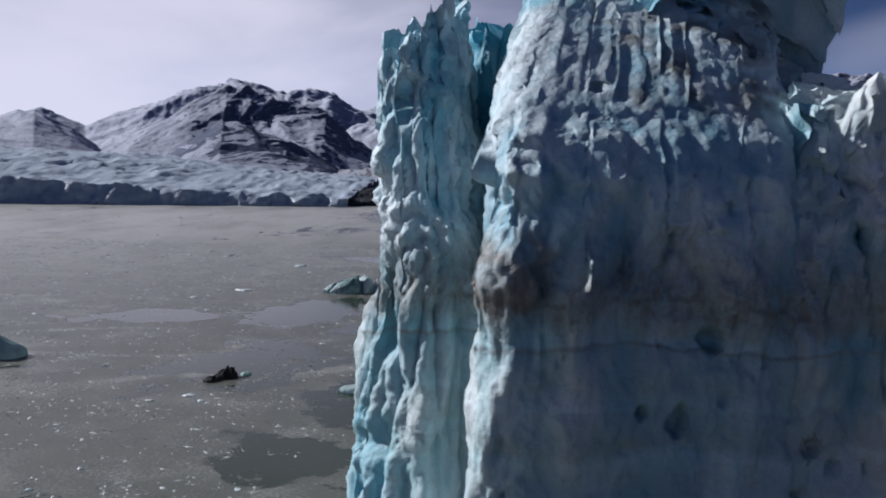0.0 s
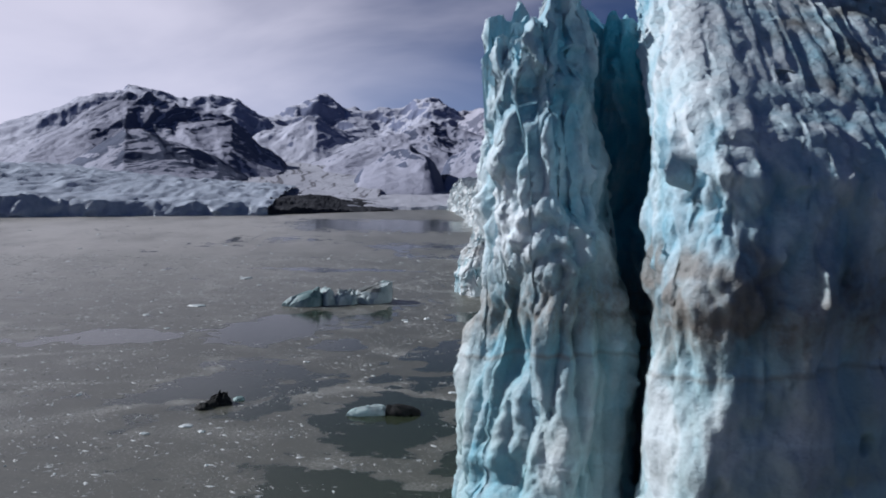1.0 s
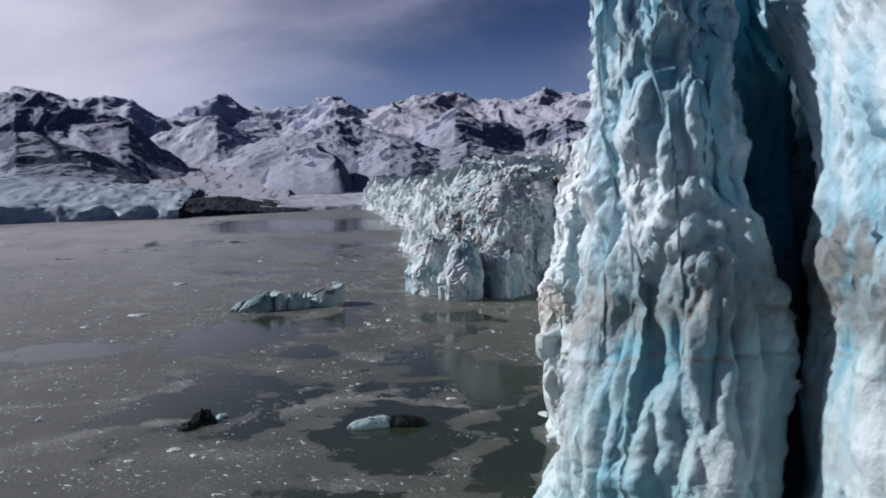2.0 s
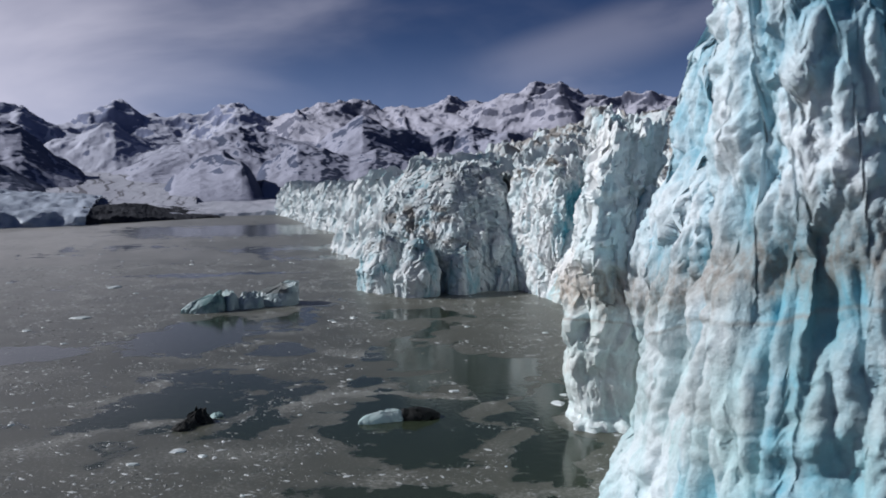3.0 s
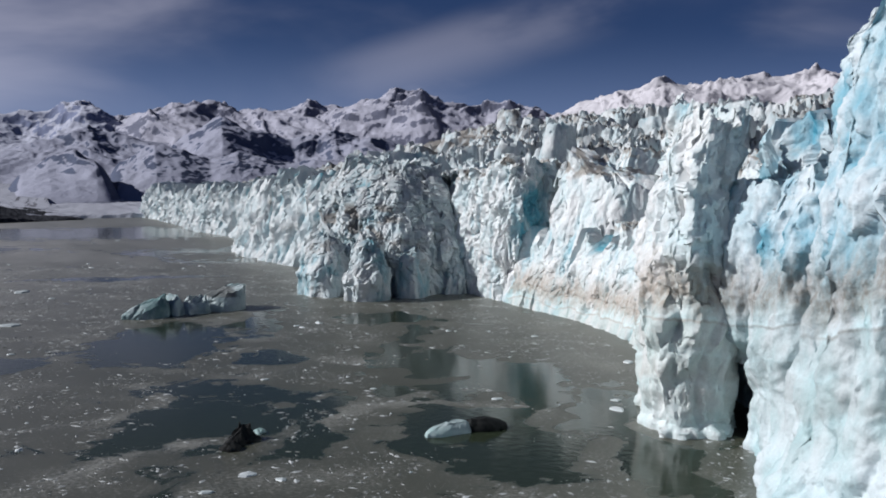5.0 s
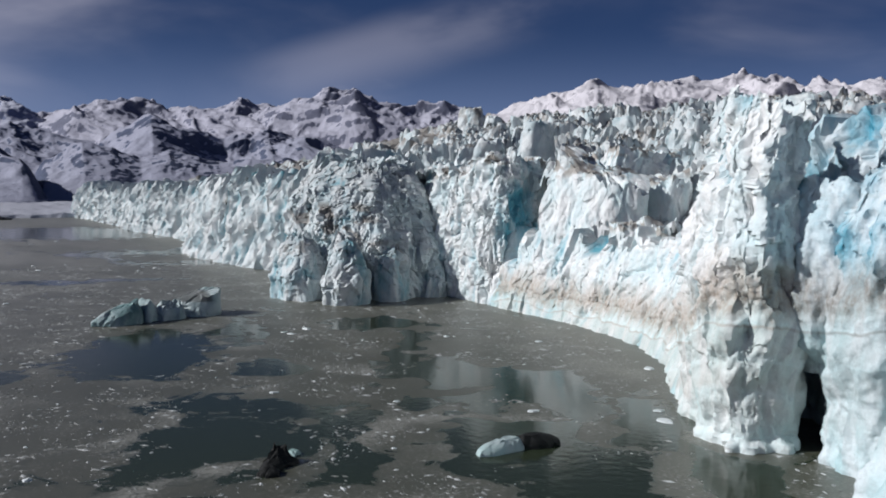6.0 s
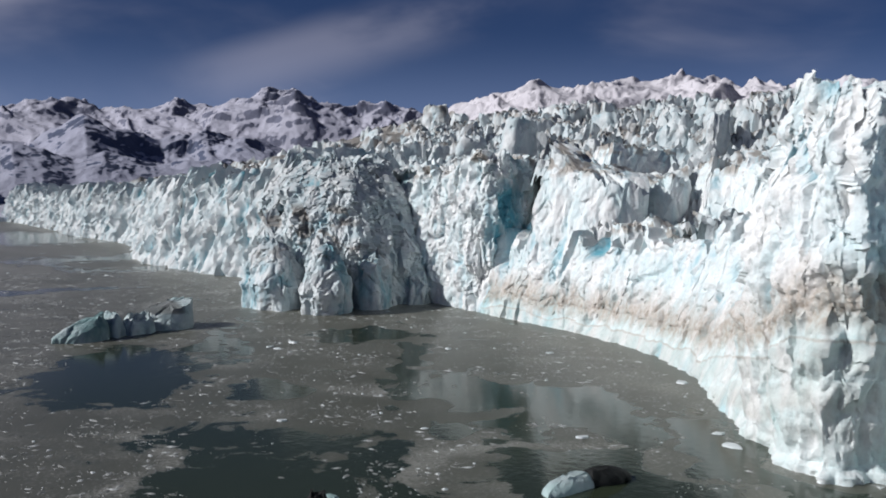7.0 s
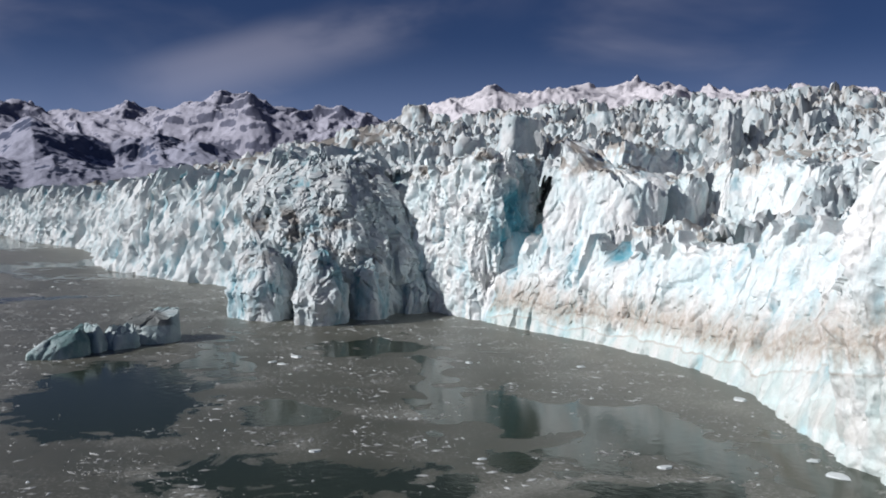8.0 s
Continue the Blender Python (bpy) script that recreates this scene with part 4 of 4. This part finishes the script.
def shore(name, a, b, depth, heights, seed, mat, label, size=1.0, category="glacier"):
    """A low far-off ice front or bank, from a to b, with its top running back."""
    n = 260
    u = np.linspace(0, 1, n)
    h = np.interp(u, [k for k, _ in heights], [z for _, z in heights])
    px, py = a[0] + (b[0] - a[0]) * u, a[1] + (b[1] - a[1]) * u
    g = np.concatenate([np.linspace(0, 0.03, 14), np.linspace(0.03, 1, 44)[1:]])[:, None]
    x, y = px[None] + 0 * g, py[None] + depth * g
    p = xyz(x, y, 0)
    face = smooth(0, 0.03, g)
    z = -2 + (h[None] + 2) * face * (0.55 + 0.45 * smooth(0.03, 0.6, g)) + size * 6 * fbm(p / 40.0, 5, 0.6, seed) * face
    y = y + 12 * size * fbm(xyz(x, 0, z) / 30.0, 4, 0.6, seed + 3)
    attrs = {"blue": 0.25 * (1 - smooth(0.02, 0.1, g)) + 0 * z, "band": 60 + 0 * z, "grime": 0.3 + 0.4 * fbm(p / 120.0, 4, 0.6, seed + 4), "snow": 0 * z}
    return tagged(sheet(name, xyz(x, y, z), mat, attrs=attrs, sharp=0), label, category, kind="structure")


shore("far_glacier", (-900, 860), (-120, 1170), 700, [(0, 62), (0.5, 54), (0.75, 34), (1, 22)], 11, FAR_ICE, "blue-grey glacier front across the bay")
shore("moraine_bank", (-130, 1180), (40, 1330), 300, [(0, 15), (0.3, 15), (0.6, 9), (1, 3)], 12, MORAINE, "low dark moraine bank on the far shore", 0.6, "bank")
shore("snow_flat", (-260, 1260), (800, 1640), 600, [(0, 12), (0.3, 10), (0.6, 14), (1, 20)], 13, SNOW_FLAT, "low snow-covered flats on the far shore", 0.5, "shore")


# ---- icebergs ----
def part_tower(name, foot, levels, res, seed, parent, mat, size, rag, grime=None, label="", blue=0.0, tilt=(0.0, 0.0)):
    return keep_place(tower(name, foot, levels, res, seed, parent, size=size, rag=rag, mat=mat, calm=0.2, label=label, blue=blue, grime=grime, deep=-0.6, tilt=tilt))


def iceberg(x, y, label):
    ob = tagged(new("iceberg"), label, "iceberg", group="icebergs in the bay")
    ob.location = (x, y, 0)
    bpy.context.view_layer.update()
    return ob


berg = iceberg(-30, 431, "low iceberg of dark green and white ice with a tilted slab")
part_tower("round_lump", [(-53, 420), (-46, 416), (-38, 419), (-36, 426), (-42, 431), (-50, 428)], [(-0.6, 1, 0, 0), (1.5, 0.95, 0.3, 0), (4.0, 0.72, 2, 0), (6.2, 0.35, 3.5, 0.5)], 0.4, 11, berg, BERG_ICE, 0.45, 0.9, blue=0.6, label="sloping lump of dark green ice", tilt=(0.12, 0.0))
part_tower("pale_hump", oval(-34.5, 427, 5.5, 5, 0.3, seed=3, wob=0.25), [(-0.6, 1, 0, 0), (2, 0.95, 0, 0), (5.2, 0.75, 0, 0.5), (6.8, 0.4, 0.5, 0.5)], 0.4, 14, berg, BERG_ICE, 0.4, 0.8, blue=0.3, label="rounded hump of pale green ice")
part_tower("rubble", oval(-26.5, 428, 5.5, 5, 0.4, seed=2, wob=0.3), [(-0.6, 1, 0, 0), (2, 0.9, 0, 0), (5.4, 0.6, 1, 1)], 0.4, 12, berg, BERG_ICE, 0.6, 1.8, label="broken pale ice rubble")
part_tower("tilted_slab", [(-23, 430), (-14, 426), (-8, 430), (-6, 440), (-14, 446), (-22, 440)], [(-0.6, 1, 0, 0), (2, 0.97, 0.3, 0), (5, 0.9, 1.0, 0.5), (7.0, 0.8, 1.6, 0.8)], 0.36, 13, berg, BERG_ICE, 0.28, 0.8,
           label="tilted white slab with dirt on top", grime=lambda v: 1.0 * smooth(4.0, 5.4, v[..., 2]) * smooth(-8, -12, v[..., 0]), tilt=(0.2, 0.05))

berg = iceberg(-17, 240, "small iceberg, half teal ice and half black debris")
part_tower("ice_half", [(-26.3, 239.8), (-22, 238.6), (-17, 239.4), (-15, 241), (-17.5, 243.4), (-22, 243.6), (-25.6, 242)], [(-0.6, 1, 0, 0), (0.5, 0.96, 0.1, 0), (1.3, 0.8, 0.5, 0.2), (1.8, 0.52, 1.0, 0.3)], 0.26, 15, berg, BERG_ICE, 0.25, 0.45, blue=0.95)
part_tower("debris_half", [(-17, 239.6), (-12, 238.8), (-8.6, 240.2), (-8.4, 242), (-12, 243.6), (-16.6, 243.2)], [(-0.6, 1, 0, 0), (0.6, 0.95, 0, 0), (1.5, 0.74, -0.8, 0.2), (2.1, 0.42, -1.5, 0.2)], 0.26, 16, berg, RUBBLE, 0.25, 0.4, label="black debris-laden ice")

berg = iceberg(-57, 253, "small twisted iceberg black with rock debris")
part_tower("debris_lump", oval(-57.5, 252, 5.2, 3.4, 0.9, n=9, wob=0.2, seed=7), [(-0.6, 1, 0, 0), (0.6, 0.88, 0, 0), (1.5, 0.6, 0.3, 0.5), (2.4, 0.34, 0.8, 1.2)], 0.26, 17, berg, RUBBLE, 0.34, 0.6)
part_tower("debris_toe", oval(-60.6, 247.6, 2.6, 1.6, 0.4, n=8, wob=0.25, seed=9), [(-0.6, 1, 0, 0), (0.6, 0.8, 0, 0), (1.2, 0.4, 0.2, 0.2)], 0.26, 20, berg, RUBBLE, 0.2, 0.3)
part_tower("ice_rim", oval(-53.2, 256.5, 2.2, 1.5, 0.9, seed=8, wob=0.3), [(-0.6, 1, 0, 0), (0.3, 0.85, 0, 0), (0.7, 0.45, 0.3, 0)], 0.26, 18, berg, BERG_ICE, 0.25, 0.3, blue=1.0, label="green ice at one end")

berg = iceberg(-132, 268, "low iceberg of grey-blue ice with a smooth back")
part_tower("ice_back", oval(-132, 270, 13, 7, 0.2, seed=9), [(-0.6, 1, 0, 0), (2, 0.95, 0, 0), (6.5, 0.45, -1, 0)], 0.4, 19, berg, BERG_ICE, 0.3, 0.6, blue=0.35)


# ---- drifting floes ----
def floe_mesh(seed):
    rnd = random.Random(seed)
    bm = bmesh.new()
    n = rnd.randint(6, 9)
    low, high = [], []
    for k in range(n):
        w = 2 * math.pi * k / n + rnd.uniform(-0.25, 0.25)
        s = rnd.uniform(0.7, 1.0)
        low.append(bm.verts.new((s * math.cos(w), 0.7 * s * math.sin(w), -0.12)))
        high.append(bm.verts.new((0.8 * s * math.cos(w) + 0.05, 0.55 * s * math.sin(w), rnd.uniform(0.14, 0.34))))
    cap = bm.verts.new((rnd.uniform(-0.2, 0.2), rnd.uniform(-0.15, 0.15), rnd.uniform(0.3, 0.55)))
    for k in range(n):
        j = (k + 1) % n
        bm.faces.new((low[k], low[j], high[j], high[k]))
        bm.faces.new((high[k], high[j], cap))
    me = bpy.data.meshes.new("ice_floe")
    bm.to_mesh(me)
    bm.free()
    me.materials.append(FLOE)
    return me


def on_water(x, y):
    d, _ = front_distance(np.array([x]), np.array([y]))
    return d[0] < -6


rnd = random.Random(5)
shapes = [floe_mesh(k) for k in range(8)]
count = 0
for px, py, s in [(56.4, 285.4, 2.6), (59, 281, 1.6), (5.6, 386, 2.4), (2, 262, 1.8), (20, 243, 2.8), (25, 250, 1.6), (-62, 232, 2.2), (-70, 226, 1.6), (-88, 420, 5), (-78, 520, 6)]:
    ob = tagged(new("ice_floe", shapes[count % 8]), "flat pale floe of drifting ice", "ice floe", group="drifting ice floes")
    ob.matrix_world = pose(px, py, 0, 0, 0, rnd.uniform(0, 360)) @ Matrix.Diagonal((s, s, 0.5 + 0.25 * s, 1))
    count += 1
while count < 240:
    py = 150 + 750 * rnd.random() ** 1.6
    px = rnd.uniform(-0.62 * py, 95)
    if not on_water(px, py) or float(ice_cover(np.array(px), np.array(py))) < rnd.uniform(0.2, 0.7):
        continue
    s = (0.35 + 0.9 * rnd.random() ** 3) * (0.6 + py / 400)
    ob = tagged(new("ice_floe", shapes[count % 8]), "flat pale floe of drifting ice", "ice floe", group="drifting ice floes")
    ob.matrix_world = pose(px, py, 0, 0, 0, rnd.uniform(0, 360)) @ Matrix.Diagonal((s, s, 0.35 + 0.3 * s, 1))
    count += 1

rs = np.random.RandomState(9)
N = 290000
cy_ = -60 + 710 * rs.rand(N) ** 1.1
cx_ = -0.55 * np.abs(cy_) - 130 + (0.55 * np.abs(cy_) + 235) * rs.rand(N)
fine_patch = fbm(xyz(cx_, cy_, 0) / 14.0, 4, 0.6, 77)
ok = (ice_cover(cx_, cy_) + 0.9 * fine_patch + 0.6 * lanes(cx_, cy_) > 0.38 + 0.85 * rs.rand(N)) & (front_distance(cx_, cy_)[0] < -4)
cx_, cy_ = cx_[ok], cy_[ok]
n = len(cx_)
s = (0.11 + 0.75 * rs.rand(n) ** 6) * (0.7 + cy_ / 380)
turn = rs.rand(n) * 6.28
corner = turn[:, None] + np.array([0, 1.57, 3.14, 4.71]) + rs.uniform(-0.35, 0.35, (n, 4))
rad = s[:, None] * rs.uniform(0.6, 1.2, (n, 4)) * np.where(np.arange(4) % 2, 0.6, 1.35)[None]
ring = xyz(cx_[:, None] + rad * np.cos(corner), cy_[:, None] + rad * np.sin(corner), -0.03)
peak = xyz(cx_, cy_, 0.06 + 0.12 * s * rs.rand(n))[:, None]
pts = np.concatenate([ring, peak], 1).reshape(-1, 3)
base = np.arange(n)[:, None] * 5
tris = np.concatenate([base + np.array([[k, (k + 1) % 4, 4]]) for k in range(4)], 0)
me = bpy.data.meshes.new("brash_ice")
me.from_pydata(pts.tolist(), [], tris.tolist())
me.materials.append(CRUMBS)
tagged(new("brash_ice", me), "scattered small crumbs of brash ice on the water", "brash ice", kind="stuff")
